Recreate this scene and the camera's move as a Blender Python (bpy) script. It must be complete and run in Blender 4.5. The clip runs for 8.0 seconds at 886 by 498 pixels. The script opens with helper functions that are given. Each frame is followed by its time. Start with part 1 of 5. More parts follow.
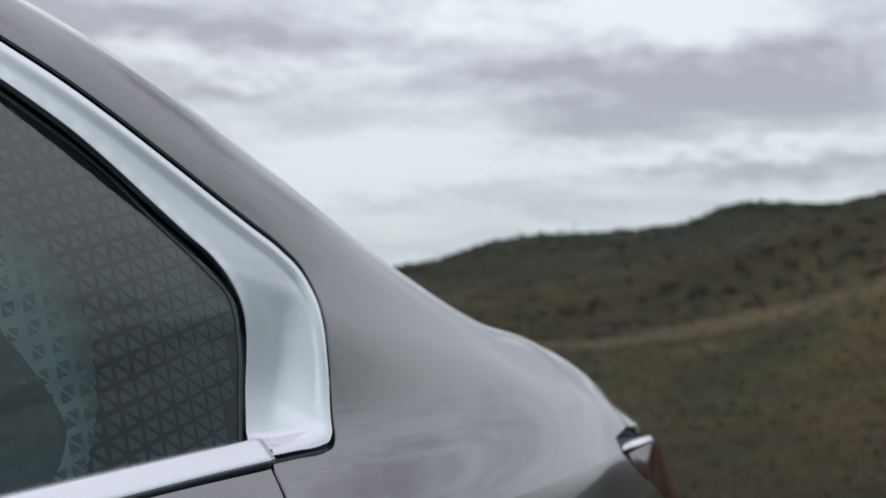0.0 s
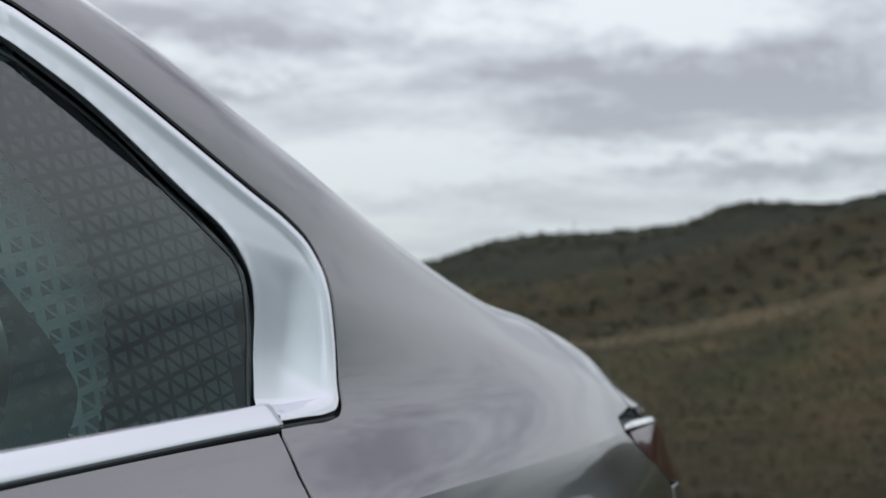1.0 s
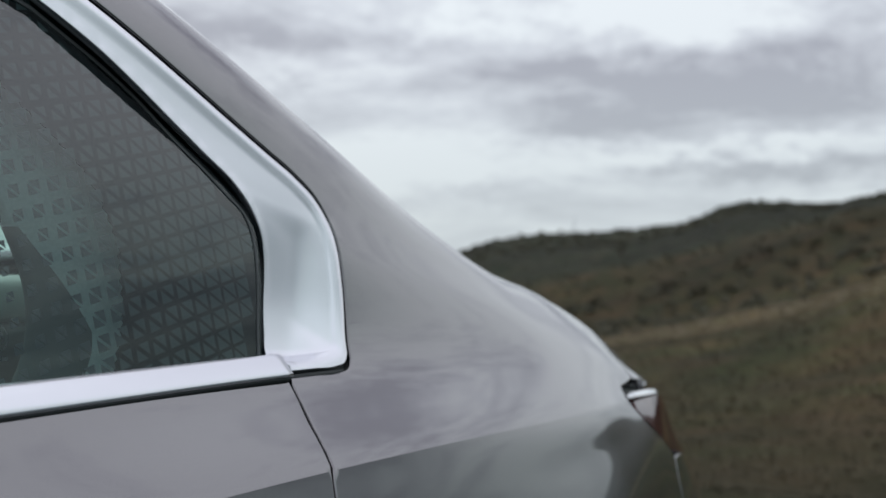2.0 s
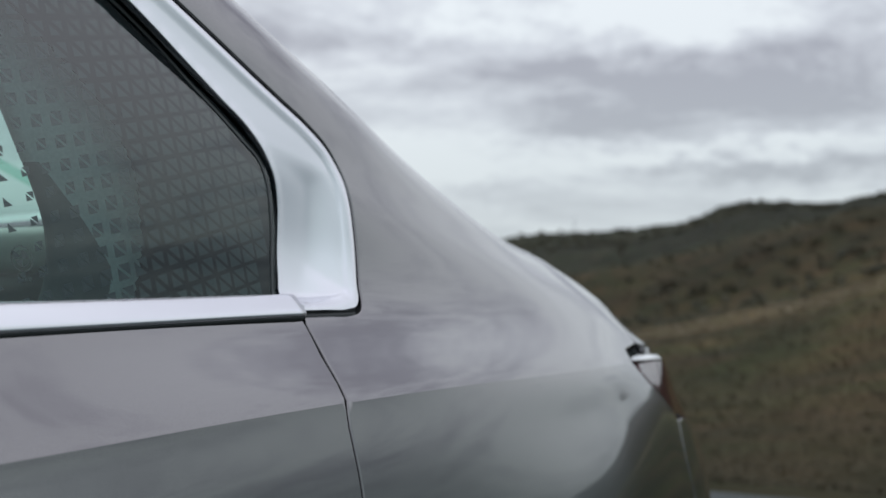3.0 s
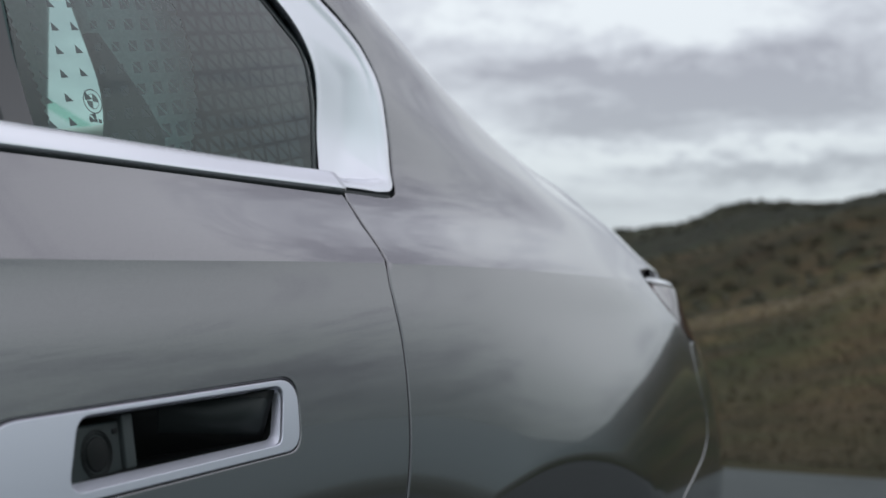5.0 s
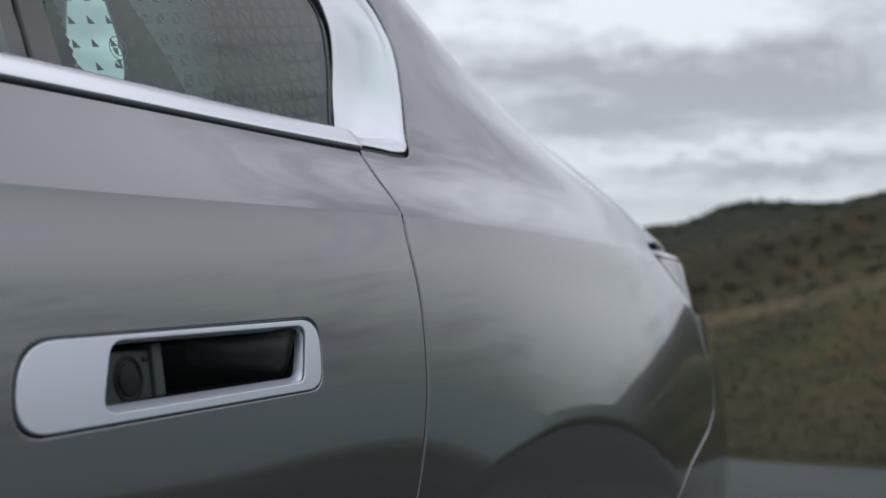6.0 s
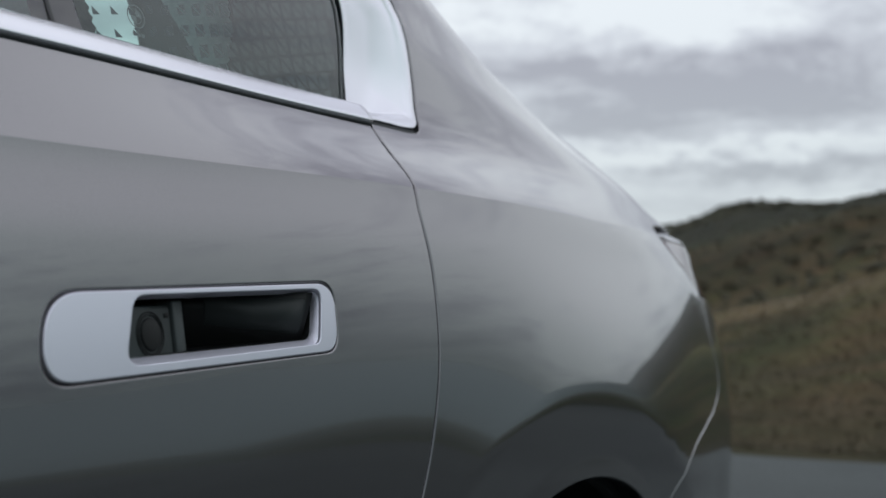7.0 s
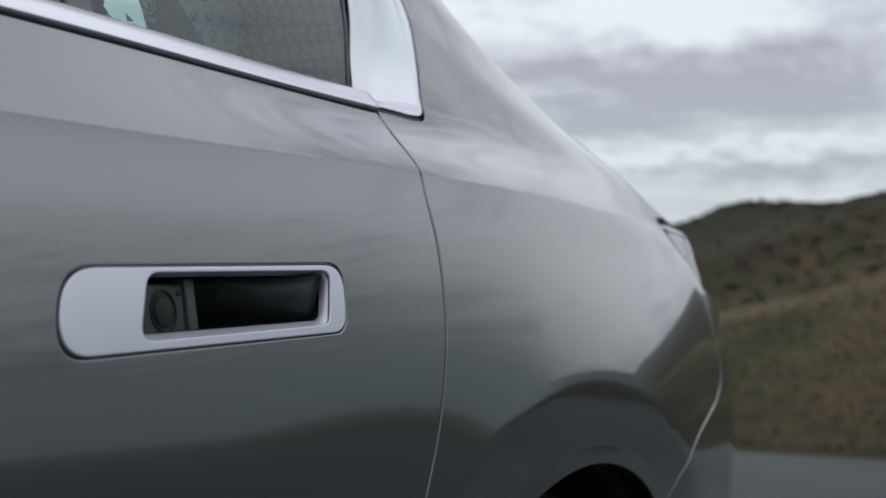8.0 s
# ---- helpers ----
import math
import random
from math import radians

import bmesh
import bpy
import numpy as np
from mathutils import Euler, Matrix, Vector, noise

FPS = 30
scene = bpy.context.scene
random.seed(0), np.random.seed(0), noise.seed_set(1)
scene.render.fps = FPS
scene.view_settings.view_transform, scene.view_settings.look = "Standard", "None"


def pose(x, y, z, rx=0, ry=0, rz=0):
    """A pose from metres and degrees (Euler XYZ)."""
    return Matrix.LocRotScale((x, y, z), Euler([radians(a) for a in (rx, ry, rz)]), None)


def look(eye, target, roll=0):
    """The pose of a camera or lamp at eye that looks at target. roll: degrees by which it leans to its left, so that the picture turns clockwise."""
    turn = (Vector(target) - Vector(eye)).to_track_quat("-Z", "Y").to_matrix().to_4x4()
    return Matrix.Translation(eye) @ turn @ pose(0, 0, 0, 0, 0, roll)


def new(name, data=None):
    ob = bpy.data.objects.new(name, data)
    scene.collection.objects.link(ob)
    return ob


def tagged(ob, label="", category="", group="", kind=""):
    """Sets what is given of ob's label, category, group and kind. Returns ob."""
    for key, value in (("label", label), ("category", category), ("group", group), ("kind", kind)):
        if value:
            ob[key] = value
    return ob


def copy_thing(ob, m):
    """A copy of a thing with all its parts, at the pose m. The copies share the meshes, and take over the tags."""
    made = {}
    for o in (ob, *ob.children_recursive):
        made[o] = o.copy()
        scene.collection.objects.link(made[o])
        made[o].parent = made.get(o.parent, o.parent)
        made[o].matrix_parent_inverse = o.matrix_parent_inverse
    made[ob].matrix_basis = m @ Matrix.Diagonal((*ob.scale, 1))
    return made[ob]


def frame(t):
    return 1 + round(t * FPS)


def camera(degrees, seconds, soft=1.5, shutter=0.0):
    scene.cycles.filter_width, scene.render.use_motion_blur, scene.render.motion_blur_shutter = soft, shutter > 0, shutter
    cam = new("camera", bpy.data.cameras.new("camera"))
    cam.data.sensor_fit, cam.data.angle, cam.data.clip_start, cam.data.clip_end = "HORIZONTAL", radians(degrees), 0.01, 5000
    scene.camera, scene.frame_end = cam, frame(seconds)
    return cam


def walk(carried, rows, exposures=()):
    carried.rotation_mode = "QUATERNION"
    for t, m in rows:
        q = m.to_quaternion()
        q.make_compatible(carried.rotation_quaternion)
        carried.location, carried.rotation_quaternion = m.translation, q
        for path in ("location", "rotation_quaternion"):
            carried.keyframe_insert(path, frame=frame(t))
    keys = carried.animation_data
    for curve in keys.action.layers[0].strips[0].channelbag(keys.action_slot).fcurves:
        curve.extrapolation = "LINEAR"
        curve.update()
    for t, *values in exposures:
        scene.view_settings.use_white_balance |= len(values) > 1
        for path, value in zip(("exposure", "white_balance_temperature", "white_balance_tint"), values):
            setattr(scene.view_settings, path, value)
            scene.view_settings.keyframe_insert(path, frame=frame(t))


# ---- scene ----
cam = camera(44.8, 8.0, soft=1.5)
AIM = (91.87, 0.0, -59.6)          # tilt, roll and turn stay fixed: the camera only slides
EYES = (
    (0.0, -0.7556, -0.4885, 1.2391), (0.5, -0.7601, -0.4890, 1.2276), (1.0, -0.7680, -0.4900, 1.2097),
    (1.5, -0.7756, -0.4907, 1.1894), (3.0, -0.8035, -0.4912, 1.1105), (3.5, -0.8170, -0.4914, 1.0814),
    (4.0, -0.8335, -0.4915, 1.0492), (4.5, -0.8510, -0.4918, 1.0187), (5.0, -0.8650, -0.4905, 0.9893),
    (6.5, -0.8930, -0.4835, 0.9298), (7.0, -0.9000, -0.4822, 0.9177), (7.5, -0.9055, -0.4814, 0.9100),
    (8.0, -0.9098, -0.4809, 0.9035))
walk(cam, [(t, pose(x, y, z, *AIM)) for t, x, y, z in EYES])
cam.data.dof.use_dof = True
cam.data.dof.focus_distance = 0.86
cam.data.dof.aperture_fstop = 6.3

# ---- light: an overcast sky with broken cloud, and a weak broad sun ----
SUN_AZ, SUN_EL = radians(12), radians(46)
world = bpy.data.worlds.new("sky")
scene.world = world
world.use_nodes = True
wt = world.node_tree
wt.nodes.clear()


def wnode(kind, **kw):
    n = wt.nodes.new(kind)
    for k, v in kw.items():
        if k in n.inputs:
            n.inputs[k].default_value = v
    return n


def wmath(op, a, b=None):
    n = wt.nodes.new("ShaderNodeMath")
    n.operation = op
    for i, v in enumerate((a, b)):
        if v is None:
            continue
        if isinstance(v, (int, float)):
            n.inputs[i].default_value = v
        else:
            wt.links.new(v, n.inputs[i])
    return n.outputs[0]


sky = wt.nodes.new("ShaderNodeTexSky")
sky.sky_type = "NISHITA"
sky.sun_disc = False
sky.sun_elevation, sky.sun_rotation = SUN_EL, SUN_AZ
sky.dust_density = 3.0
tc = wt.nodes.new("ShaderNodeTexCoord")
sep = wt.nodes.new("ShaderNodeSeparateXYZ")
wt.links.new(tc.outputs["Generated"], sep.inputs[0])
high = wmath("ADD", wmath("MAXIMUM", sep.outputs[2], 0.0), 0.10)
comb = wt.nodes.new("ShaderNodeCombineXYZ")
wt.links.new(wmath("DIVIDE", sep.outputs[0], high), comb.inputs[0])
wt.links.new(wmath("DIVIDE", sep.outputs[1], high), comb.inputs[1])
comb.inputs[2].default_value = 3.7
n1 = wnode("ShaderNodeTexNoise", Scale=1.0, Detail=11.0, Roughness=0.67, Distortion=0.3)
n2 = wnode("ShaderNodeTexNoise", Scale=0.4, Detail=3.0, Roughness=0.5)
for n in (n1, n2):
    wt.links.new(comb.outputs[0], n.inputs["Vector"])
cover = wmath("ADD", wmath("MULTIPLY", n1.outputs["Fac"], 0.48), wmath("MULTIPLY", n2.outputs["Fac"], 0.22))
cover = wmath("ADD", cover, 0.152)
# the cloud banks over the hills, their edges frayed by a finer noise, and unseen ones added for the reflections
turn = wmath("ARCTAN2", sep.outputs[1], sep.outputs[0])
squash = wt.nodes.new("ShaderNodeMapping")
squash.inputs["Scale"].default_value = (1.0, 1.0, 2.6)
wt.links.new(tc.outputs["Generated"], squash.inputs[0])
fray = wnode("ShaderNodeTexNoise", Scale=15.0, Detail=7.0, Roughness=0.62)
wt.links.new(squash.outputs[0], fray.inputs["Vector"])
fray_c = wt.nodes.new("ShaderNodeSeparateColor")
wt.links.new(fray.outputs["Color"], fray_c.inputs[0])
turn = wmath("ADD", turn, wmath("MULTIPLY", wmath("SUBTRACT", fray_c.outputs[0], 0.5), radians(13)))
rise = wmath("ADD", wmath("ARCSINE", sep.outputs[2]), wmath("MULTIPLY", wmath("SUBTRACT", fray_c.outputs[1], 0.5), radians(4.6)))
# negative azimuths: banks and gaps out of view, added to tone the car's reflections
BANKS = ((13.0, 12.0, 9.9, 2.3, 0.115), (25.5, 7.5, 10.9, 1.1, 0.05), (21.5, 3.0, 8.3, 0.7, 0.05), (43.5, 7.0, 14.2, 1.3, 0.06),
         (33.5, 6.0, 12.7, 1.0, 0.05), (42.0, 2.3, 10.1, 0.55, 0.07), (38.4, 1.2, 10.7, 0.45, 0.06), (44.0, 6.0, 11.7, 0.9, -0.09),
         (21.0, 10.0, 14.2, 1.3, -0.07), (15.0, 9.0, 6.9, 0.55, -0.10), (13.0, 6.5, 5.7, 0.6, 0.12), (18.8, 1.6, 6.2, 0.45, 0.08),
         (33.0, 8.0, 6.6, 1.8, -0.08), (27.0, 4.0, 5.1, 0.3, 0.05), (33.5, 3.0, 4.3, 0.3, 0.045), (-13.0, 16.0, 14.0, 8.0, -0.10), (-21.5, 5.0, 7.5, 2.6, -0.16), (-16.0, 3.0, 12.5, 4.0, -0.10),
         (-42.0, 14.0, 13.0, 8.0, 0.07), (-30.0, 12.0, 21.0, 6.0, 0.02), (-36.0, 13.0, 38.0, 9.0, -0.14))
for az0, wide, el0, tall, amount in BANKS:
    a = wmath("DIVIDE", wmath("SUBTRACT", turn, radians(az0)), radians(wide))
    b = wmath("DIVIDE", wmath("SUBTRACT", rise, radians(el0)), radians(tall))
    r2 = wmath("ADD", wmath("MULTIPLY", a, a), wmath("MULTIPLY", b, b))
    cover = wmath("ADD", cover, wmath("MULTIPLY", wmath("EXPONENT", wmath("MULTIPLY", r2, -1.0)), amount))
ramp = wt.nodes.new("ShaderNodeValToRGB")
ramp.color_ramp.elements[0].position, ramp.color_ramp.elements[0].color = 0.412, (0.87, 0.92, 0.965, 1)
ramp.color_ramp.elements[1].position, ramp.color_ramp.elements[1].color = 0.60, (0.43, 0.445, 0.505, 1)
mid = ramp.color_ramp.elements.new(0.488)
mid.color = (0.69, 0.725, 0.79, 1)
# overhead the clouds stand apart more clearly than through the haze
apart = wmath("ADD", wmath("MULTIPLY", wmath("MAXIMUM", wmath("SUBTRACT", sep.outputs[2], 0.12), 0.0), 3.6), 1.0)
cover = wmath("ADD", wmath("MULTIPLY", wmath("SUBTRACT", cover, 0.5), apart), 0.5)
wisps = wt.nodes.new("ShaderNodeMapRange")         # fine streaks in the high cloud and in that behind the viewer
wisps.inputs[1].default_value, wisps.inputs[2].default_value = 0.24, 0.42
wt.links.new(wmath("SUBTRACT", sep.outputs[2], wmath("MULTIPLY", wmath("MINIMUM", sep.outputs[1], 0.0), 2.0)), wisps.inputs[0])
cover = wmath("ADD", cover, wmath("MULTIPLY", wmath("SUBTRACT", fray_c.outputs[2], 0.5), wmath("MULTIPLY", wisps.outputs[0], 0.45)))
wt.links.new(cover, ramp.inputs[0])
low = wt.nodes.new("ShaderNodeMapRange")          # pale haze towards the horizon
low.inputs[1].default_value, low.inputs[2].default_value = 0.0, 0.2
low.inputs[3].default_value, low.inputs[4].default_value = 0.6, 0.0
wt.links.new(sep.outputs[2], low.inputs[0])
haze = wt.nodes.new("ShaderNodeMixRGB")
haze.inputs[2].default_value = (0.64, 0.735, 0.765, 1)
wt.links.new(low.outputs[0], haze.inputs[0])
wt.links.new(ramp.outputs[0], haze.inputs[1])
bg_cloud = wnode("ShaderNodeBackground", Strength=1.0)
zen = wt.nodes.new("ShaderNodeVectorMath")
zen.operation = "SCALE"
wt.links.new(haze.outputs[0], zen.inputs[0])
toward = wt.nodes.new("ShaderNodeVectorMath")
toward.operation = "DOT_PRODUCT"
toward.inputs[1].default_value = (math.sin(SUN_AZ) * 0.95, math.cos(SUN_AZ) * 0.95, 0.31)
wt.links.new(tc.outputs["Generated"], toward.inputs[0])
glow = wt.nodes.new("ShaderNodeMapRange")
glow.interpolation_type = "SMOOTHSTEP"
glow.inputs[1].default_value, glow.inputs[2].default_value = -0.38, 0.0
wt.links.new(toward.outputs["Value"], glow.inputs[0])
lift = wmath("ADD", wmath("MULTIPLY", wmath("MAXIMUM", sep.outputs[2], 0.0), 0.48), 0.96)
# away from the sun the overcast is dim near the ground and grows brighter with height
dim = wt.nodes.new("ShaderNodeMapRange")
dim.inputs[1].default_value, dim.inputs[2].default_value = 0.14, 0.62
dim.inputs[3].default_value, dim.inputs[4].default_value = 0.44, 1.15
wt.links.new(sep.outputs[2], dim.inputs[0])
level = wmath("ADD", wmath("MULTIPLY", lift, glow.outputs[0]), wmath("MULTIPLY", dim.outputs[0], wmath("SUBTRACT", 1.0, glow.outputs[0])))
wt.links.new(level, zen.inputs["Scale"])
cool = wt.nodes.new("ShaderNodeMixRGB")            # greener away from the sun
cool.inputs[1].default_value, cool.inputs[2].default_value = (0.90, 1.0, 0.95, 1), (0.99, 1, 1, 1)
wt.links.new(glow.outputs[0], cool.inputs[0])
tinted = wt.nodes.new("ShaderNodeVectorMath")
tinted.operation = "MULTIPLY"
wt.links.new(zen.outputs[0], tinted.inputs[0])
wt.links.new(cool.outputs[0], tinted.inputs[1])
mauve = wt.nodes.new("ShaderNodeMapRange")         # the high cloud is faintly mauve
mauve.inputs[1].default_value, mauve.inputs[2].default_value = 0.28, 0.60
wt.links.new(sep.outputs[2], mauve.inputs[0])
high_c = wt.nodes.new("ShaderNodeMixRGB")
high_c.blend_type = "MULTIPLY"
high_c.inputs[2].default_value = (1.01, 0.985, 1.02, 1)
wt.links.new(mauve.outputs[0], high_c.inputs[0])
wt.links.new(tinted.outputs[0], high_c.inputs[1])
wt.links.new(high_c.outputs[0], bg_cloud.inputs[0])
bg_sky = wnode("ShaderNodeBackground", Strength=0.06)
wt.links.new(sky.outputs[0], bg_sky.inputs[0])
mixs = wnode("ShaderNodeMixShader")
mixs.inputs[0].default_value = 0.85
wt.links.new(bg_sky.outputs[0], mixs.inputs[1])
wt.links.new(bg_cloud.outputs[0], mixs.inputs[2])
wout = wt.nodes.new("ShaderNodeOutputWorld")
wt.links.new(mixs.outputs[0], wout.inputs[0])

sun = new("sun", bpy.data.lights.new("sun", "SUN"))
sun.data.energy, sun.data.angle, sun.data.color = 0.85, radians(40), (1.0, 0.965, 0.95)
sun.matrix_world = look((0, 0, 50), (-50 * math.sin(SUN_AZ) / math.tan(SUN_EL), -50 * math.cos(SUN_AZ) / math.tan(SUN_EL), 0))
scene.view_settings.exposure = 0.0


# ---- materials ----
def material(name, colour=(0.5, 0.5, 0.5), rough=0.5, metal=0.0, coat=0.0, spec=0.5):
    m = bpy.data.materials.new(name)
    m.use_nodes = True
    b = m.node_tree.nodes["Principled BSDF"]
    b.inputs["Base Color"].default_value = (*colour, 1)
    b.inputs["Roughness"].default_value = rough
    b.inputs["Metallic"].default_value = metal
    b.inputs["Coat Weight"].default_value = coat
    b.inputs["Coat Roughness"].default_value = 0.03
    b.inputs["Specular IOR Level"].default_value = spec
    return m


def noise_into(m, scale, low_c, high_c, detail=6.0, lo=0.35, hi=0.65, stretch=(1, 1, 1), second=None):
    """Noise between two colours into the base colour; second: (scale, amount) of a coarser darkening."""
    t = m.node_tree
    b = t.nodes["Principled BSDF"]
    co = t.nodes.new("ShaderNodeTexCoord")
    mp = t.nodes.new("ShaderNodeMapping")
    mp.inputs["Scale"].default_value = stretch
    t.links.new(co.outputs["Object"], mp.inputs[0])
    n = t.nodes.new("ShaderNodeTexNoise")
    n.inputs["Scale"].default_value, n.inputs["Detail"].default_value = scale, detail
    t.links.new(mp.outputs[0], n.inputs["Vector"])
    r = t.nodes.new("ShaderNodeValToRGB")
    r.color_ramp.elements[0].position, r.color_ramp.elements[0].color = lo, (*low_c, 1)
    r.color_ramp.elements[1].position, r.color_ramp.elements[1].color = hi, (*high_c, 1)
    t.links.new(n.outputs["Fac"], r.inputs[0])
    out = r.outputs[0]
    if second:
        n2 = t.nodes.new("ShaderNodeTexNoise")
        n2.inputs["Scale"].default_value, n2.inputs["Detail"].default_value = second[0], 3.0
        t.links.new(mp.outputs[0], n2.inputs["Vector"])
        mr = t.nodes.new("ShaderNodeMapRange")
        mr.inputs[1].default_value, mr.inputs[2].default_value = 0.35, 0.65
        mr.inputs[3].default_value, mr.inputs[4].default_value = 1.0 - second[1], 1.0 + second[1] * 0.4
        t.links.new(n2.outputs["Fac"], mr.inputs[0])
        mx = t.nodes.new("ShaderNodeVectorMath")
        mx.operation = "SCALE"
        t.links.new(out, mx.inputs[0])
        t.links.new(mr.outputs[0], mx.inputs["Scale"])
        out = mx.outputs[0]
    t.links.new(out, b.inputs["Base Color"])
    return n, mp


def bump_into(m, scale, strength, distance, detail=4.0):
    t = m.node_tree
    co = t.nodes.new("ShaderNodeTexCoord")
    n = t.nodes.new("ShaderNodeTexNoise")
    n.inputs["Scale"].default_value, n.inputs["Detail"].default_value = scale, detail
    t.links.new(co.outputs["Object"], n.inputs["Vector"])
    bp = t.nodes.new("ShaderNodeBump")
    bp.inputs["Strength"].default_value, bp.inputs["Distance"].default_value = strength, distance
    t.links.new(n.outputs["Fac"], bp.inputs["Height"])
    t.links.new(bp.outputs[0], t.nodes["Principled BSDF"].inputs["Normal"])


PAINT = material("grey_metallic_paint", (0.155, 0.148, 0.154), 0.21, 1.0, 1.0)
PAINT.node_tree.nodes["Principled BSDF"].inputs["Coat IOR"].default_value = 1.85
noise_into(PAINT, 1500.0, (0.137, 0.130, 0.136), (0.172, 0.163, 0.170), 2.0)
SATIN = material("satin_aluminium", (0.77, 0.77, 0.815), 0.27, 1.0)
bump_into(SATIN, 700.0, 0.05, 0.0002)
HANDLE_SATIN = material("matt_silver_lacquer", (0.74, 0.735, 0.81), 0.42, 0.75)
bump_into(HANDLE_SATIN, 1500.0, 0.06, 0.0002)
CHROME = material("chrome", (0.85, 0.86, 0.88), 0.08, 1.0)
RUBBER = material("black_rubber", (0.026, 0.03, 0.031), 0.6, spec=0.3)
bump_into(RUBBER, 900.0, 0.15, 0.0003)
SEAL_RUBBER = material("grey_black_rubber", (0.03, 0.035, 0.036), 0.6, spec=0.3)
bump_into(SEAL_RUBBER, 900.0, 0.15, 0.0003)
LIP_GREY = material("grey_seal_lip", (0.07, 0.077, 0.08), 0.55)
bump_into(LIP_GREY, 900.0, 0.15, 0.0003)
BLACK_PLASTIC = material("black_plastic", (0.0045, 0.005, 0.005), 0.4, spec=0.25)
bump_into(BLACK_PLASTIC, 1400.0, 0.12, 0.0003)
MID_PLASTIC = material("grey_plastic", (0.06, 0.07, 0.07), 0.45)
bump_into(MID_PLASTIC, 1400.0, 0.12, 0.0003)
GREY_PLASTIC = material("dark_grey_plastic", (0.030, 0.038, 0.038), 0.45, spec=0.35)
bump_into(GREY_PLASTIC, 1400.0, 0.12, 0.0003)
DARK_PLASTIC = material("charcoal_plastic", (0.02, 0.024, 0.024), 0.45, spec=0.3)
bump_into(DARK_PLASTIC, 1400.0, 0.12, 0.0003)
GLOSS_BLACK = material("gloss_black", (0.008, 0.008, 0.009), 0.08, 0, 0.6)
FRIT = material("grey_glass_print", (0.052, 0.064, 0.069), 0.6, spec=0.0)
BLACK_PRINT = material("black_glass_print", (0.010, 0.014, 0.016), 0.5, spec=0.0)
TRIM_CLOTH = material("grey_trim_cloth", (0.58, 0.6, 0.59), 0.9)
bump_into(TRIM_CLOTH, 600.0, 0.3, 0.001)
noise_into(TRIM_CLOTH, 300.0, (0.40, 0.50, 0.50), (0.47, 0.57, 0.565), 3.0)
# darker copy of the trim colour, for the shaded edge of the lining
SHADED_TRIM = material("shaded_teal_trim", (0.085, 0.118, 0.118), 0.8)
bump_into(SHADED_TRIM, 600.0, 0.3, 0.001)
DARK_CLOTH = material("dark_lining", (0.02, 0.022, 0.023), 0.9)
bump_into(DARK_CLOTH, 500.0, 0.3, 0.001)
PALE_LEATHER = material("pale_grey_leather", (0.30, 0.33, 0.30), 0.5)
bump_into(PALE_LEATHER, 260.0, 0.25, 0.001)
LEATHER = material("grey_leather", (0.12, 0.125, 0.12), 0.5)
bump_into(LEATHER, 260.0, 0.25, 0.001)
TYRE = material("tyre_rubber", (0.014, 0.014, 0.015), 0.75)
bump_into(TYRE, 240.0, 0.3, 0.001)
RIM = material("dark_rim", (0.1, 0.1, 0.105), 0.3, 0.9)
ASPHALT = material("asphalt", (0.04, 0.042, 0.045), 0.85, spec=0.25)
noise_into(ASPHALT, 60.0, (0.044, 0.053, 0.053), (0.080, 0.091, 0.092), 8.0, second=(0.6, 0.25))
bump_into(ASPHALT, 180.0, 0.6, 0.006)
BARK = material("grey_brown_bark", (0.07, 0.055, 0.04), 0.9)
bump_into(BARK, 30.0, 0.5, 0.02)
MAST_STEEL = material("weathered_steel", (0.25, 0.26, 0.28), 0.55, 0.6)
SHRUB = material("dry_shrub_leaves", (0.035, 0.04, 0.022), 0.85)
GRASS = material("dry_grass_tufts", (0.12, 0.095, 0.05), 0.85)


def random_tint(m, a, b):
    t = m.node_tree
    g = t.nodes.new("ShaderNodeNewGeometry")
    r = t.nodes.new("ShaderNodeValToRGB")
    r.color_ramp.elements[0].color, r.color_ramp.elements[1].color = (*a, 1), (*b, 1)
    t.links.new(g.outputs["Random Per Island"], r.inputs[0])
    t.links.new(r.outputs[0], t.nodes["Principled BSDF"].inputs["Base Color"])


random_tint(SHRUB, (0.026, 0.03, 0.017), (0.062, 0.055, 0.031))
random_tint(GRASS, (0.04, 0.04, 0.02), (0.11, 0.085, 0.05))

PALE_GRASS = material("pale_dry_grass", (0.2, 0.16, 0.1), 0.85)
random_tint(PALE_GRASS, (0.14, 0.115, 0.075), (0.27, 0.22, 0.15))
HILL = material("dry_hillside", (0.1, 0.08, 0.05), 0.95, spec=0.1)
noise_into(HILL, 0.3, (0.034, 0.036, 0.02), (0.095, 0.074, 0.043), 9.0, 0.36, 0.68, second=(0.018, 0.45))


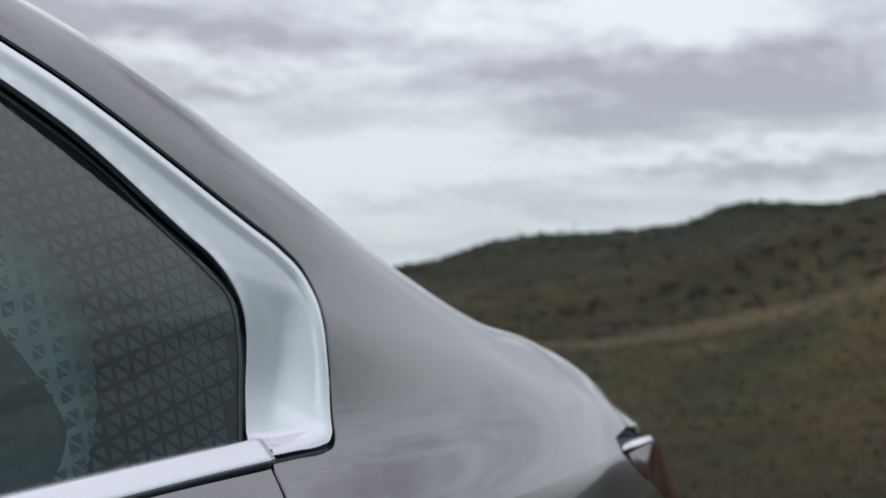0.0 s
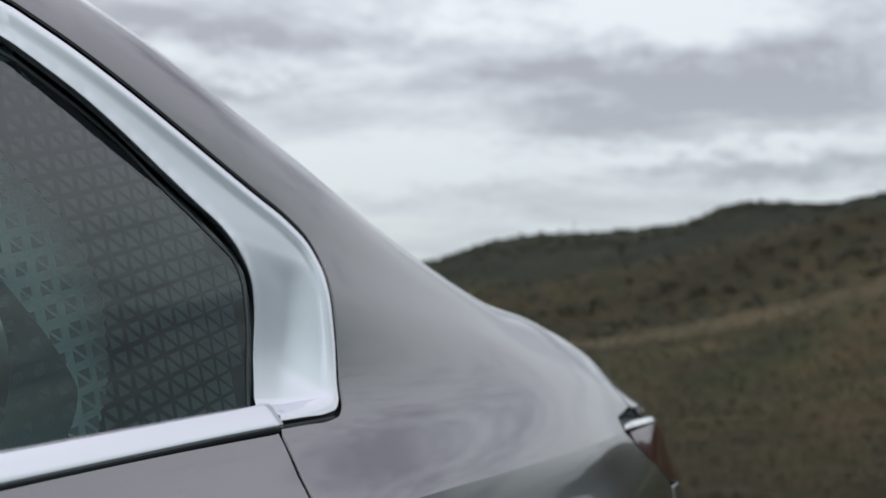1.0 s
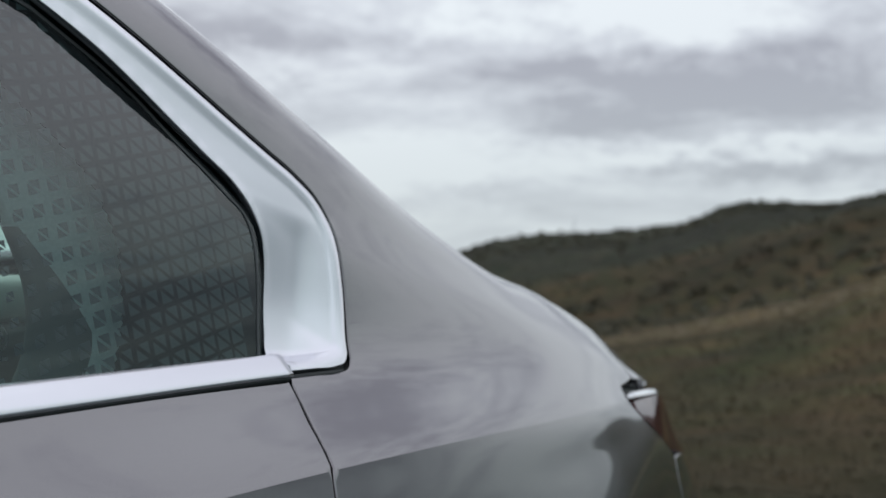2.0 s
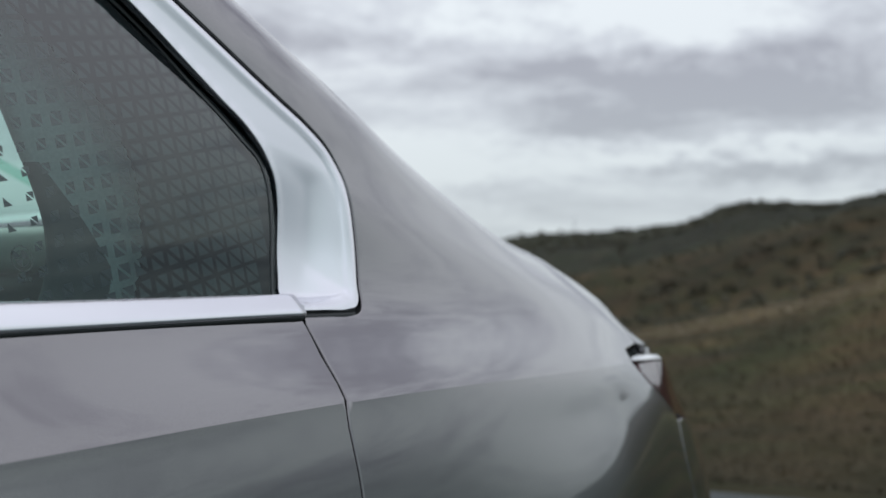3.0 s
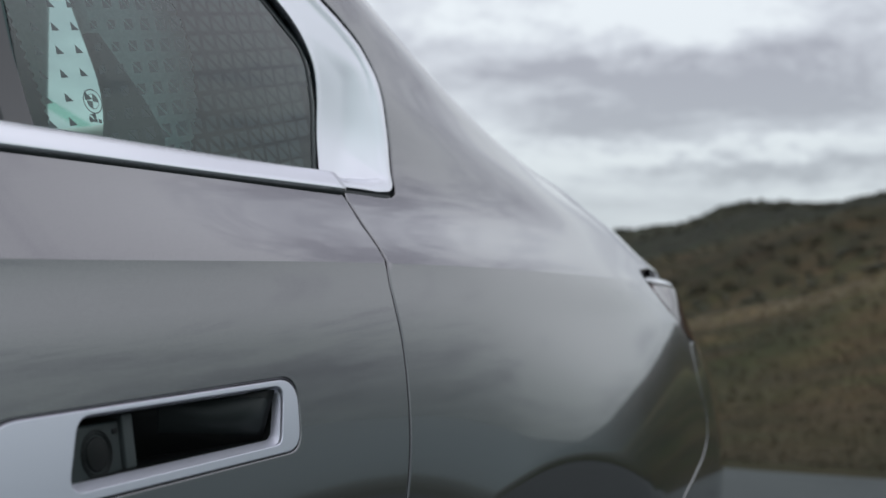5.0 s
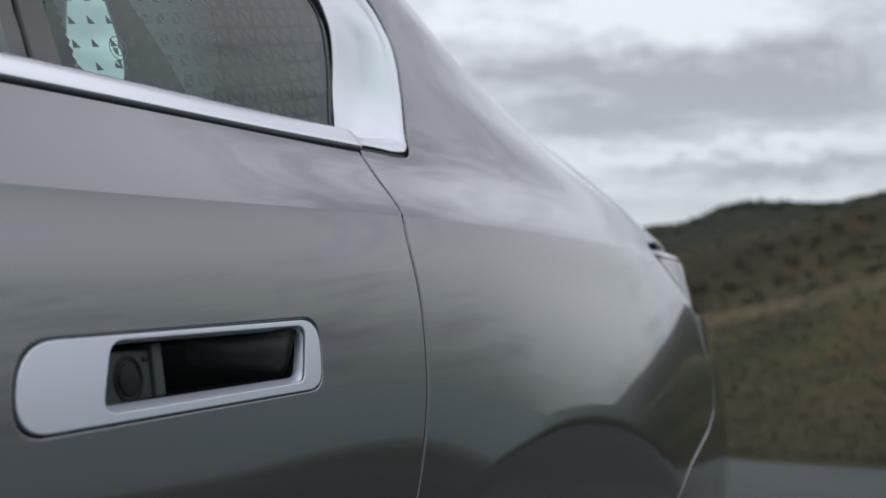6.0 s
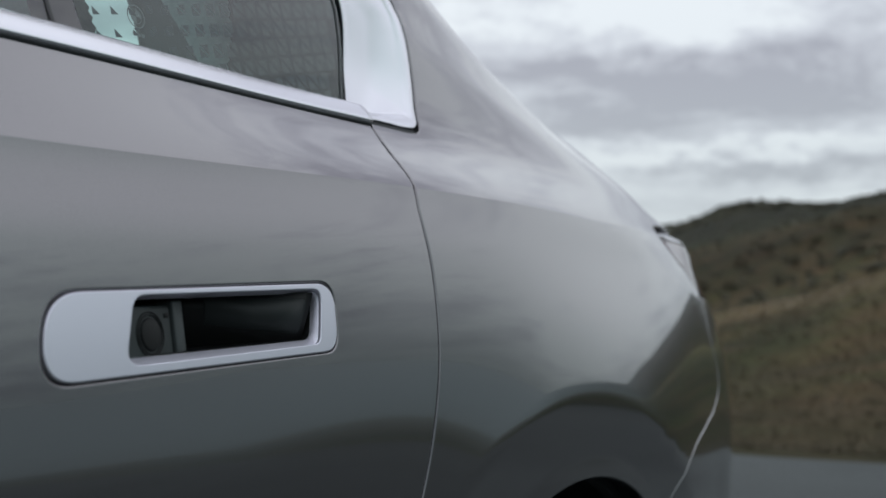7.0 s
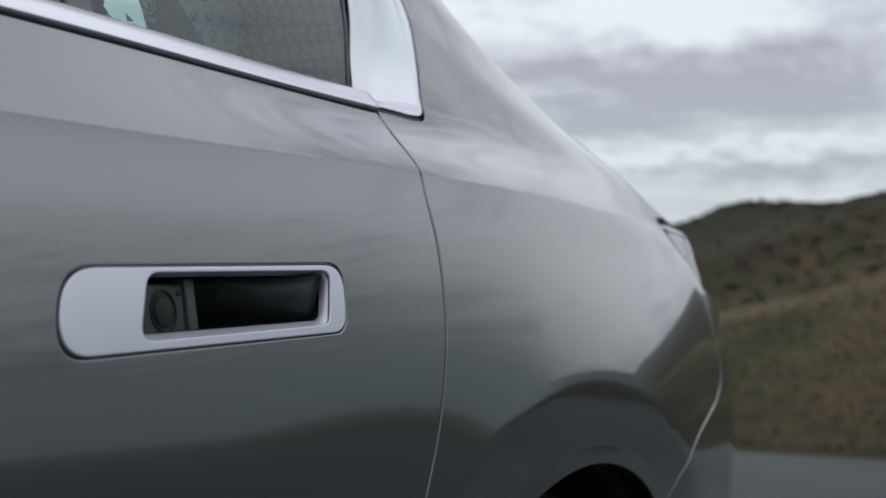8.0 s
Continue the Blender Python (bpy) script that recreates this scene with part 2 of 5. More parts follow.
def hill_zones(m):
    """The plants change with the slope: brown grass on the bank, darker beside the road, pale dry grass along its
    crest, scrubby brown slopes, dark wooded ridge. Distance haze on one side is mixed into the colour.
    """
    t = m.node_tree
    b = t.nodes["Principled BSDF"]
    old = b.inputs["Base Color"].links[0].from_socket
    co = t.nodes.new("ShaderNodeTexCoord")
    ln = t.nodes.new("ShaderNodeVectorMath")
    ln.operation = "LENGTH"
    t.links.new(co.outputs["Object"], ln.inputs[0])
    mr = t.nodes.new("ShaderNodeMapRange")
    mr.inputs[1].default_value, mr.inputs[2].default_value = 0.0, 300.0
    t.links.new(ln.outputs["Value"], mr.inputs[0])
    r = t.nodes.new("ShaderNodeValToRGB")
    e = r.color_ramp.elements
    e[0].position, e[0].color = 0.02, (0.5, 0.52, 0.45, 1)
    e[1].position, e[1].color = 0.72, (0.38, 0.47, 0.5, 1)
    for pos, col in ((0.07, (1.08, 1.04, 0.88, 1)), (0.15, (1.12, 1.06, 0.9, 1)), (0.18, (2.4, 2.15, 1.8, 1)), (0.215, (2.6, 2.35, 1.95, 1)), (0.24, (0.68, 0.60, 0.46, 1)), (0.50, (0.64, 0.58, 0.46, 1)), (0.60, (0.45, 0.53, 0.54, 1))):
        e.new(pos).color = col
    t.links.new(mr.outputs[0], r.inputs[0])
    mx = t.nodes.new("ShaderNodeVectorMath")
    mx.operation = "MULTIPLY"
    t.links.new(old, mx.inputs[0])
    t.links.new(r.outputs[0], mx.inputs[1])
    # greener, darker ground on the far side of the road
    sp = t.nodes.new("ShaderNodeSeparateXYZ")
    t.links.new(co.outputs["Object"], sp.inputs[0])
    m2 = t.nodes.new("ShaderNodeMapRange")
    m2.inputs[1].default_value, m2.inputs[2].default_value = 0.12, -0.03
    green = t.nodes.new("ShaderNodeMixRGB")
    green.blend_type = "MULTIPLY"
    green.inputs[2].default_value = (0.55, 0.67, 0.69, 1)
    # distance haze on the far slopes of that side, put into their colour
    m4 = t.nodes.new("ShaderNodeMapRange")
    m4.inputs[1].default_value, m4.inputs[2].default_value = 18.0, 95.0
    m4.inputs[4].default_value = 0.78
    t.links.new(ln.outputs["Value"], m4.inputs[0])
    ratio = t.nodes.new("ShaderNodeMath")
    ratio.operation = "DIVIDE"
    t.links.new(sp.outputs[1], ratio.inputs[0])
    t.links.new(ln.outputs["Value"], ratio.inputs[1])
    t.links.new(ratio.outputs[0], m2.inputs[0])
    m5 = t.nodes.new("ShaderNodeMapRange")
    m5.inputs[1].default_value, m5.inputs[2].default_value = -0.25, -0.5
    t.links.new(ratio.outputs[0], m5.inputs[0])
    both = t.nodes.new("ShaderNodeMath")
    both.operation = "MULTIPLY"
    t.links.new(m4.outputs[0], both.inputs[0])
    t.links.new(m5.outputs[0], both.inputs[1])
    t.links.new(m2.outputs[0], green.inputs[0])
    t.links.new(mx.outputs[0], green.inputs[1])
    # green and rusty patches
    n3 = t.nodes.new("ShaderNodeTexNoise")
    n3.inputs["Scale"].default_value, n3.inputs["Detail"].default_value = 0.35, 4.0
    t.links.new(co.outputs["Object"], n3.inputs["Vector"])
    r3 = t.nodes.new("ShaderNodeValToRGB")
    r3.color_ramp.elements[0].position, r3.color_ramp.elements[0].color = 0.36, (0.75, 1.02, 0.72, 1)
    r3.color_ramp.elements[1].position, r3.color_ramp.elements[1].color = 0.64, (1.15, 0.98, 0.96, 1)
    t.links.new(n3.outputs["Fac"], r3.inputs[0])
    m3 = t.nodes.new("ShaderNodeVectorMath")
    m3.operation = "MULTIPLY"
    t.links.new(green.outputs[0], m3.inputs[0])
    t.links.new(r3.outputs[0], m3.inputs[1])
    # the haze itself: a pale blue-grey mixed over the ground colour
    painted_haze = t.nodes.new("ShaderNodeMixRGB")
    painted_haze.inputs[2].default_value = (0.27, 0.33, 0.335, 1)
    t.links.new(both.outputs[0], painted_haze.inputs[0])
    t.links.new(m3.outputs[0], painted_haze.inputs[1])
    t.links.new(painted_haze.outputs[0], b.inputs["Base Color"])


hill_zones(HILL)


def glass(name, tint, gloss_rough=0.0):
    m = bpy.data.materials.new(name)
    m.use_nodes = True
    t = m.node_tree
    t.nodes.clear()
    tr = t.nodes.new("ShaderNodeBsdfTransparent")
    tr.inputs[0].default_value = (*tint, 1)
    gl = t.nodes.new("ShaderNodeBsdfGlossy")
    gl.inputs["Roughness"].default_value = gloss_rough
    lw = t.nodes.new("ShaderNodeLayerWeight")
    lw.inputs[0].default_value = 0.5
    pw = t.nodes.new("ShaderNodeMath")
    pw.operation = "POWER"
    pw.inputs[1].default_value = 4.0
    t.links.new(lw.outputs["Facing"], pw.inputs[0])
    fr = t.nodes.new("ShaderNodeMath")
    fr.operation = "MULTIPLY_ADD"
    fr.inputs[1].default_value, fr.inputs[2].default_value = 0.88, 0.12
    t.links.new(pw.outputs[0], fr.inputs[0])
    mx = t.nodes.new("ShaderNodeMixShader")
    out = t.nodes.new("ShaderNodeOutputMaterial")
    t.links.new(fr.outputs[0], mx.inputs[0])
    t.links.new(tr.outputs[0], mx.inputs[1])
    t.links.new(gl.outputs[0], mx.inputs[2])
    t.links.new(mx.outputs[0], out.inputs[0])
    return m


GLASS = glass("tinted_glass", (0.80, 0.97, 0.95))
FAR_GLASS = glass("light_tinted_glass", (0.78, 0.97, 0.90))
LAMP_RED = material("red_lamp_lens", (0.05, 0.005, 0.006), 0.08, 0.0, 0.2)
CLEAR_LENS = material("pale_red_lens", (0.085, 0.026, 0.028), 0.10, 0.0, 0.5)
CLEAR_LENS.node_tree.nodes["Principled BSDF"].inputs["Coat IOR"].default_value = 1.6


# ---- helpers for things ----
def thing(name, at=(0, 0, 0), **tags):
    ob = new(name)
    ob.location = at
    ob.empty_display_size = 0.1
    return tagged(ob, **tags)


def mesh_object(name, mesh, mat, parent=None, label=""):
    ob = new(name, mesh)
    if mat:
        mesh.materials.append(mat)
    if parent is not None:
        ob.parent = parent
    if label:
        tagged(ob, label=label)
    return ob


def part(name, bm, mat, parent=None, label="", smooth=True):
    me = bpy.data.meshes.new(name)
    bm.to_mesh(me)
    bm.free()
    me.polygons.foreach_set("use_smooth", [smooth] * len(me.polygons))
    return mesh_object(name, me, mat, parent, label)


def lerp(a, b, t):
    return a + (b - a) * t


def spline(xs, ys):
    """A smooth curve through the points (Hermite, slopes limited so that it does not overshoot)."""
    xs, ys = np.array(xs, float), np.array(ys, float)
    h, d = np.diff(xs), np.diff(ys) / np.diff(xs)
    m = np.empty_like(ys)
    m[0], m[-1] = d[0], d[-1]
    m[1:-1] = (d[:-1] * h[1:] + d[1:] * h[:-1]) / (h[:-1] + h[1:])

    def at(x):
        x = np.clip(np.asarray(x, float), xs[0], xs[-1])
        i = np.clip(np.searchsorted(xs, x, side="right") - 1, 0, len(xs) - 2)
        t = (x - xs[i]) / h[i]
        return ((2 * t**3 - 3 * t**2 + 1) * ys[i] + (t**3 - 2 * t**2 + t) * h[i] * m[i]
                + (-2 * t**3 + 3 * t**2) * ys[i + 1] + (t**3 - t**2) * h[i] * m[i + 1])
    return at


# ---- the car's skin: lines along the car, joined by smooth sections ----
# v runs along the car (metres, to the rear); y is inward from the widest place, z up.
MID = 0.975                                       # the car's middle plane
V = (-4.3, -3.9, -3.3, -2.4, -1.4, -0.8, -0.4, -0.1, 0.15, 0.4, 0.6, 0.8, 0.95, 1.1, 1.22, 1.36, 1.6, 1.9)
X_OF_V = spline(V, (-3.93, -3.8, -3.3, -2.4, -1.4, -0.8, -0.4, -0.1, 0.15, 0.4, 0.6, 0.8, 0.95, 1.1, 1.2, 1.28, 1.34, 1.36))
SIDE = spline(V, (0.80, 0.30, 0.05, 0.02, 0.0, 0.0, 0.0, 0.0, -0.004, 0.004, 0.022, 0.050, 0.073, 0.12, 0.17, 0.28, 0.52, 0.93))
LEAN = spline(V, (0.1, 0.4, 0.9, 1, 1, 1, 1, 1, 1, 0.88, 0.70, 0.58, 0.50, 0.60, 0.7, 0.6, 0.12, 0.03))
HAUNCH = spline(V, (0, 0, 0, 0, 0, 0, 0, 0, 0.8, 1.1, 0.9, 0.4, 0.1, 0.0, 0.0, 0, 0, 0))
BULGE = spline(V, (0, 0, 0, 0, 0, 0, 0, 0, 0, 0.004, 0.014, 0.03, 0.04, 0.046, 0.04, 0.03, 0.02, 0.01))
CREASE_Z = spline(V, (0.6, 0.7, 0.86, 0.95, 0.993, 1.003, 1.0048, 1.0082, 1.0068, 1.001, 0.9968, 0.991, 0.984, 0.965, 0.94, 0.92, 0.9, 0.9))
CREASE_Y = spline(V, (0.005, 0.022, 0.05, 0.056, 0.056, 0.056, 0.0535, 0.051, 0.052, 0.049, 0.0425, 0.0406, 0.035, 0.042, 0.049, 0.042, 0.0084, 0.0021))
BELT_Y = spline(V, (0.12, 0.12, 0.1, 0.07, 0.075, 0.09, 0.107, 0.126, 0.132, 0.127, 0.113, 0.098, 0.098, 0.088, 0.070, 0.05, 0.03, 0.01))
BELT_Z = spline(V, (0.66, 0.75, 0.94, 1.02, 1.062, 1.072, 1.077, 1.0795, 1.081, 1.08, 1.075, 1.06, 1.035, 1.0, 0.97, 0.95, 0.93, 0.93))
RIDGE_Y = spline(V, (0.2, 0.25, 0.26, 0.24, 0.32, 0.31, 0.2912, 0.2688, 0.2556, 0.2486, 0.2260, 0.2116, 0.2010, 0.175, 0.14, 0.12, 0.06, 0.02))
RIDGE_Z = spline(V, (0.70, 0.79, 0.99, 1.10, 1.49, 1.54, 1.528, 1.462, 1.357, 1.254, 1.185, 1.149, 1.107, 1.02, 0.985, 0.98, 0.955, 0.95))
MID_Z = spline(V, (0.72, 0.82, 1.03, 1.15, 1.54, 1.585, 1.56, 1.48, 1.375, 1.275, 1.215, 1.18, 1.155, 1.11, 1.06, 1.02, 0.97, 0.955))
FULL = spline(V, (0, 0, 0, 0, 0, 0, 0, 0, 0, 0.5, 1, 0.7, 0.2, 0, 0, 0, 0, 0))
SWELL = spline(V, (0, 0, 0, 0, 0, 0, 0, 0, 0.002, 0.003, -0.002, -0.010, -0.005, 0, 0, 0, 0, 0))
KINK = spline(V, (0, 0, 0, 0, 0, 0, 0, 0, 0, 0, 0, 0, 0.007, 0, 0, 0, 0, 0))
CREASE = 6                                        # the section point at which the skin has an edge


def controls(v):
    e, k, w, g = SIDE(v), LEAN(v), HAUNCH(v), BULGE(v)
    cy, cz, bz, rz, mz = CREASE_Y(v), CREASE_Z(v), BELT_Z(v), RIDGE_Z(v), MID_Z(v)
    by, ry = e + BELT_Y(v), e + RIDGE_Y(v)
    o = np.zeros_like(e)
    inner = np.minimum(ry + 0.075, MID - 0.02)
    y = [e + 0.12 - g, e + 0.03 * k - 0.014 * w - g, e + 0.004 - 0.02 * w - g, e - 0.001 * k - 0.019 * w - g, e + 0.007 * k - 0.0036 * FULL(v) - 0.5 * g, e + 0.56 * cy + SWELL(v), e + cy,
         by, lerp(by, ry, 0.50) - 0.004 - KINK(v), ry, inner, lerp(inner, MID, 0.45), o + MID]
    z = [o + 0.2, o + 0.36, o + 0.54, o + 0.72, lerp(o + 0.72, cz, 0.50), lerp(o + 0.72, cz, 0.80), cz,
         bz, lerp(bz, rz, 0.52), rz, lerp(rz, mz, 0.30), lerp(rz, mz, 0.75), mz]
    return np.stack(y, -1), np.stack(z, -1)


NS = 13


def skin_place(vv, ss):
    """Points of the left side's skin at v along the car and s up and over it (0 to 12)."""
    def at(vv, ss):
        y, z = controls(vv)
        q = np.stack([y, z], -1)
        chord = np.maximum(np.linalg.norm(np.diff(q, axis=1), axis=-1), 1e-5)
        d = np.diff(q, axis=1) / chord[..., None]
        m = np.empty_like(q)
        m[:, 0], m[:, -1] = d[:, 0], (-1.0, 0.0)
        m[:, -1] = np.stack([np.ones(len(vv)), np.zeros(len(vv))], -1)
        w0, w1 = chord[:, 1:, None], chord[:, :-1, None]
        m[:, 1:-1] = (d[:, :-1] * w0 + d[:, 1:] * w1) / (w0 + w1)
        i = np.clip(ss.astype(int), 0, NS - 2)
        n = np.arange(len(vv))
        t = (ss - i)[:, None]
        ma, mb = m[n, i].copy(), m[n, i + 1].copy()
        at_c, to_c = (i == CREASE), (i + 1 == CREASE)
        edge = np.clip((1.25 - vv) / 0.3, 0, 1)[:, None]
        under = np.clip((0.5 - vv) / 0.45, 0, 1)[:, None]
        ma = np.where(at_c[:, None], lerp(ma, np.stack([m[n, CREASE, 0] + 0.14, m[n, CREASE, 1] - 0.1], -1), edge), ma)
        mb = np.where(to_c[:, None], lerp(mb, np.stack([m[n, CREASE, 0] - 0.17, m[n, CREASE, 1] + 0.08], -1), under), mb)
        h = chord[n, i][:, None]
        a, b = q[n, i], q[n, i + 1]
        return ((2 * t**3 - 3 * t**2 + 1) * a + (t**3 - 2 * t**2 + t) * h * ma
                + (-2 * t**3 + 3 * t**2) * b + (t**3 - t**2) * h * mb)

    return np.column_stack([X_OF_V(vv), at(vv, ss)])


def skin(v, s, below=False):
    """The same with the outward normals; below: on the edge line, the normals of the lower side."""
    v, s = np.atleast_1d(np.asarray(v, float)), np.atleast_1d(np.asarray(s, float))
    full = skin_place
    p = full(v, s)
    ev, es = 2e-3, 1e-3
    lo = np.floor(s - 1e-4 if below else s + 1e-9)
    s0, s1 = np.maximum(s - es, lo), np.minimum(s + es, lo + 1 - 1e-6)
    at_end = s >= NS - 1 - 1e-6
    s0, s1 = np.where(at_end, s - es, s0), np.where(at_end, s, s1)
    dv = full(v + ev, s) - full(v - ev, s)
    ds = full(v, s1) - full(v, s0)
    nrm = np.cross(dv, ds)
    nrm /= np.maximum(np.linalg.norm(nrm, axis=1), 1e-12)[:, None]
    nrm = np.where((nrm[:, 1] > 0.999)[:, None], -nrm, nrm)
    return p, nrm


S_TABLE = np.linspace(0, 9, 361)


def s_at(x, z):
    """The s at which the skin has the height z at the place x (below the ridge)."""
    x, z = np.atleast_1d(np.asarray(x, float)), np.atleast_1d(np.asarray(z, float))
    k = len(S_TABLE)
    zz = skin_place(np.repeat(x, k), np.tile(S_TABLE, len(x)))[:, 2].reshape(len(x), k)
    return np.array([np.interp(b, row, S_TABLE) for b, row in zip(z, zz)])


def dense(points, step, closed=True):
    """Points along a polyline, at most step apart, the corners kept."""
    out = []
    n = len(points)
    for i in range(n if closed else n - 1):
        a, b = np.array(points[i], float), np.array(points[(i + 1) % n], float)
        k = max(1, math.ceil(np.linalg.norm(b - a) / step))
        out += [tuple(lerp(a, b, j / k)) for j in range(k)]
    if not closed:
        out.append(tuple(points[-1]))
    return out


def rounded(points, radii, n=6):
    """A closed polygon with its corners rounded."""
    out = []
    m = len(points)
    for i, (p, r) in enumerate(zip(points, radii)):
        p = Vector(p)
        if r <= 0:
            out.append(tuple(p))
            continue
        a, b = Vector(points[i - 1]) - p, Vector(points[(i + 1) % m]) - p
        ang = a.angle(b)
        cut = min(r / math.tan(ang / 2), a.length * 0.48, b.length * 0.48)
        a0, b0 = p + a.normalized() * cut, p + b.normalized() * cut
        for j in range(n + 1):
            t = j / n
            out.append(tuple(a0 * (1 - t)**2 + p * 2 * t * (1 - t) + b0 * t**2))
    return out


from mathutils.geometry import delaunay_2d_cdt

S_SCALE = 0.1                                     # so that s weighs about like metres when the skin is cut into triangles


def flat_mesh(outline, holes, spacing, lines=()):
    """Triangles of a flat region with holes: points, faces, and each boundary as a list of indices."""
    loops = [outline] + list(holes)
    pts, edges = [], []
    for lp in loops:
        base = len(pts)
        pts += [tuple(p) for p in lp]
        edges += [(base + i, base + (i + 1) % len(lp)) for i in range(len(lp))]
    for ln in lines:
        base = len(pts)
        pts += [tuple(p) for p in ln]
        edges += [(base + i, base + i + 1) for i in range(len(ln) - 1)]
    arr = np.array(outline)
    lo, hi = arr.min(0), arr.max(0)
    gx = np.arange(lo[0] + spacing[0] / 2, hi[0], spacing[0])
    gy = np.arange(lo[1] + spacing[1] / 2, hi[1], spacing[1])
    grid = np.array([(x + (0.5 * spacing[0] if j % 2 else 0), y) for j, y in enumerate(gy) for x in gx])

    def inside(q, poly):
        poly = np.array(poly)
        x, y = q[:, 0], q[:, 1]
        c = np.zeros(len(q), bool)
        for i in range(len(poly)):
            x1, y1 = poly[i]
            x2, y2 = poly[i - 1]
            if y1 == y2:
                continue
            c ^= ((y1 > y) != (y2 > y)) & (x < (x2 - x1) * (y - y1) / (y2 - y1) + x1)
        return c

    def far_from(q, poly, d):
        poly = np.array(poly)
        keep = np.ones(len(q), bool)
        for p in poly:
            keep &= ((q[:, 0] - p[0]) / spacing[0])**2 + ((q[:, 1] - p[1]) / spacing[1])**2 > d * d
        return keep

    ok = inside(grid, outline)
    for h in holes:
        ok &= ~inside(grid, h)
    grid = grid[ok]
    for lp in list(loops) + list(lines):
        grid = grid[far_from(grid, lp, 0.45)]
    pts += [tuple(p) for p in grid]
    verts, _, faces, orig, _, _ = delaunay_2d_cdt([Vector(p) for p in pts], edges, [], 0, 1e-7)
    verts = np.array([tuple(p) for p in verts])
    back = {}
    for i, o in enumerate(orig):
        for k in o:
            back[k] = i
    cent = np.array([verts[list(f)].mean(0) for f in faces])
    ok = inside(cent, outline)
    for h in holes:
        ok &= ~inside(cent, h)
    faces = [list(f) for f, k in zip(faces, ok) if k]
    rims, base = [], 0
    for lp in loops:
        rims.append([back[base + i] for i in range(len(lp))])
        base += len(lp)
    return verts, faces, rims


def build_mesh(name, pts, normals, faces):
    me = bpy.data.meshes.new(name)
    me.from_pydata([tuple(p) for p in pts], [], faces)
    me.validate()
    me.polygons.foreach_set("use_smooth", [True] * len(me.polygons))
    if len(me.vertices) == len(pts):
        me.normals_split_custom_set_from_vertices([tuple(n) for n in normals])
    return me


def skinned(outline, holes=(), spacing=(0.02, 0.02), push=0.0, lip=0.0028, depth=0.014, mirror=False, shape=None, lines=(), pane=False):
    """A sheet-metal panel cut out of the car's skin. outline and holes are in (v, s); its edges are rounded and turned in.
    shape(points) may give a further depth, inward, for each point."""
    sc = lambda lp: [(a, b * S_SCALE) for a, b in lp]
    verts, faces, rims = flat_mesh(sc(outline), [sc(h) for h in holes], (spacing[0], spacing[1]), [sc(l) for l in lines])
    v, s = verts[:, 0], verts[:, 1] / S_SCALE
    p, n = skin(v, s)
    if shape is not None:
        ev = 1.5e-3

        def deep(a, b):
            q, m = skin(a, b)
            return q + m * shape(q)[:, None]
        es = np.minimum(0.012, 0.4)
        d1 = deep(v + ev, s) - deep(v - ev, s)
        lo = np.floor(s)
        sa, sb = np.maximum(s - es, lo), np.minimum(s + es, lo + 1 - 1e-6)
        d2 = deep(v, sb) - deep(v, sa)
        p = p + n * shape(p)[:, None]
        n = np.cross(d1, d2)
        n /= np.maximum(np.linalg.norm(n, axis=1), 1e-12)[:, None]
    if pane:
        p, n = on_pane(p[:, 0], p[:, 2])
    p = p + n * push
    # along the edge line the lower faces take points of their own, with the lower side's normals
    on_edge = np.where(np.abs(s - CREASE) < 1e-5)[0]
    if len(on_edge):
        q, m = skin(v[on_edge], s[on_edge] - 1e-5, True)
        twin = {int(a): len(p) + i for i, a in enumerate(on_edge)}
        p, n = np.concatenate([p, p[on_edge]]), np.concatenate([n, m])
        faces = [[twin.get(i, i) for i in f] if s[f].mean() < CREASE else f for f in faces]
    # make faces look outward
    a, b, c = (p[[f[i] for f in faces]] for i in range(3))
    turn = np.einsum("ij,ij->i", np.cross(b - a, c - a), n[[f[0] for f in faces]]) < 0
    faces = [f[::-1] if t else f for f, t in zip(faces, turn)]
    pts, nrm = list(p), list(n)
    for k, rim in enumerate(rims):
        q, m = p[rim], n[rim]
        tang = np.roll(q, -1, 0) - np.roll(q, 1, 0)
        tang /= np.maximum(np.linalg.norm(tang, axis=1), 1e-9)[:, None]
        out = np.cross(tang, m)
        out /= np.maximum(np.linalg.norm(out, axis=1), 1e-9)[:, None]
        mid = q.mean(0)
        area = np.einsum("ij,ij->", np.cross(q - mid, np.roll(q, -1, 0) - mid), m)
        if (area < 0) != (k > 0):
            out = -out
        rings = [list(rim)]
        for o, d, bend in ((0.65 * lip, 0.25 * lip, 0.6), (lip, lip, 1.0), (lip, lip + depth, 1.0)):
            base = len(pts)
            pts += list(q + out * o - m * d)
            nn = m * (1 - bend) + out * bend
            nrm += list(nn / np.linalg.norm(nn, axis=1)[:, None])
            rings.append(list(range(base, base + len(rim))))
        for r0, r1 in zip(rings, rings[1:]):
            for i in range(len(rim)):
                j = (i + 1) % len(rim)
                f = [r0[i], r0[j], r1[j], r1[i]]
                pa, pb, pc = (np.array(pts[f[x]]) for x in (0, 1, 2))
                if np.dot(np.cross(pb - pa, pc - pa), nrm[r1[i]]) < 0:
                    f = f[::-1]
                faces.append(f)
    pts, nrm = np.array(pts), np.array(nrm)
    if mirror:
        pts = pts * (1, -1, 1) + (0, 2 * MID, 0)
        nrm = nrm * (1, -1, 1)
        faces = [f[::-1] for f in faces]
    return pts, nrm, faces


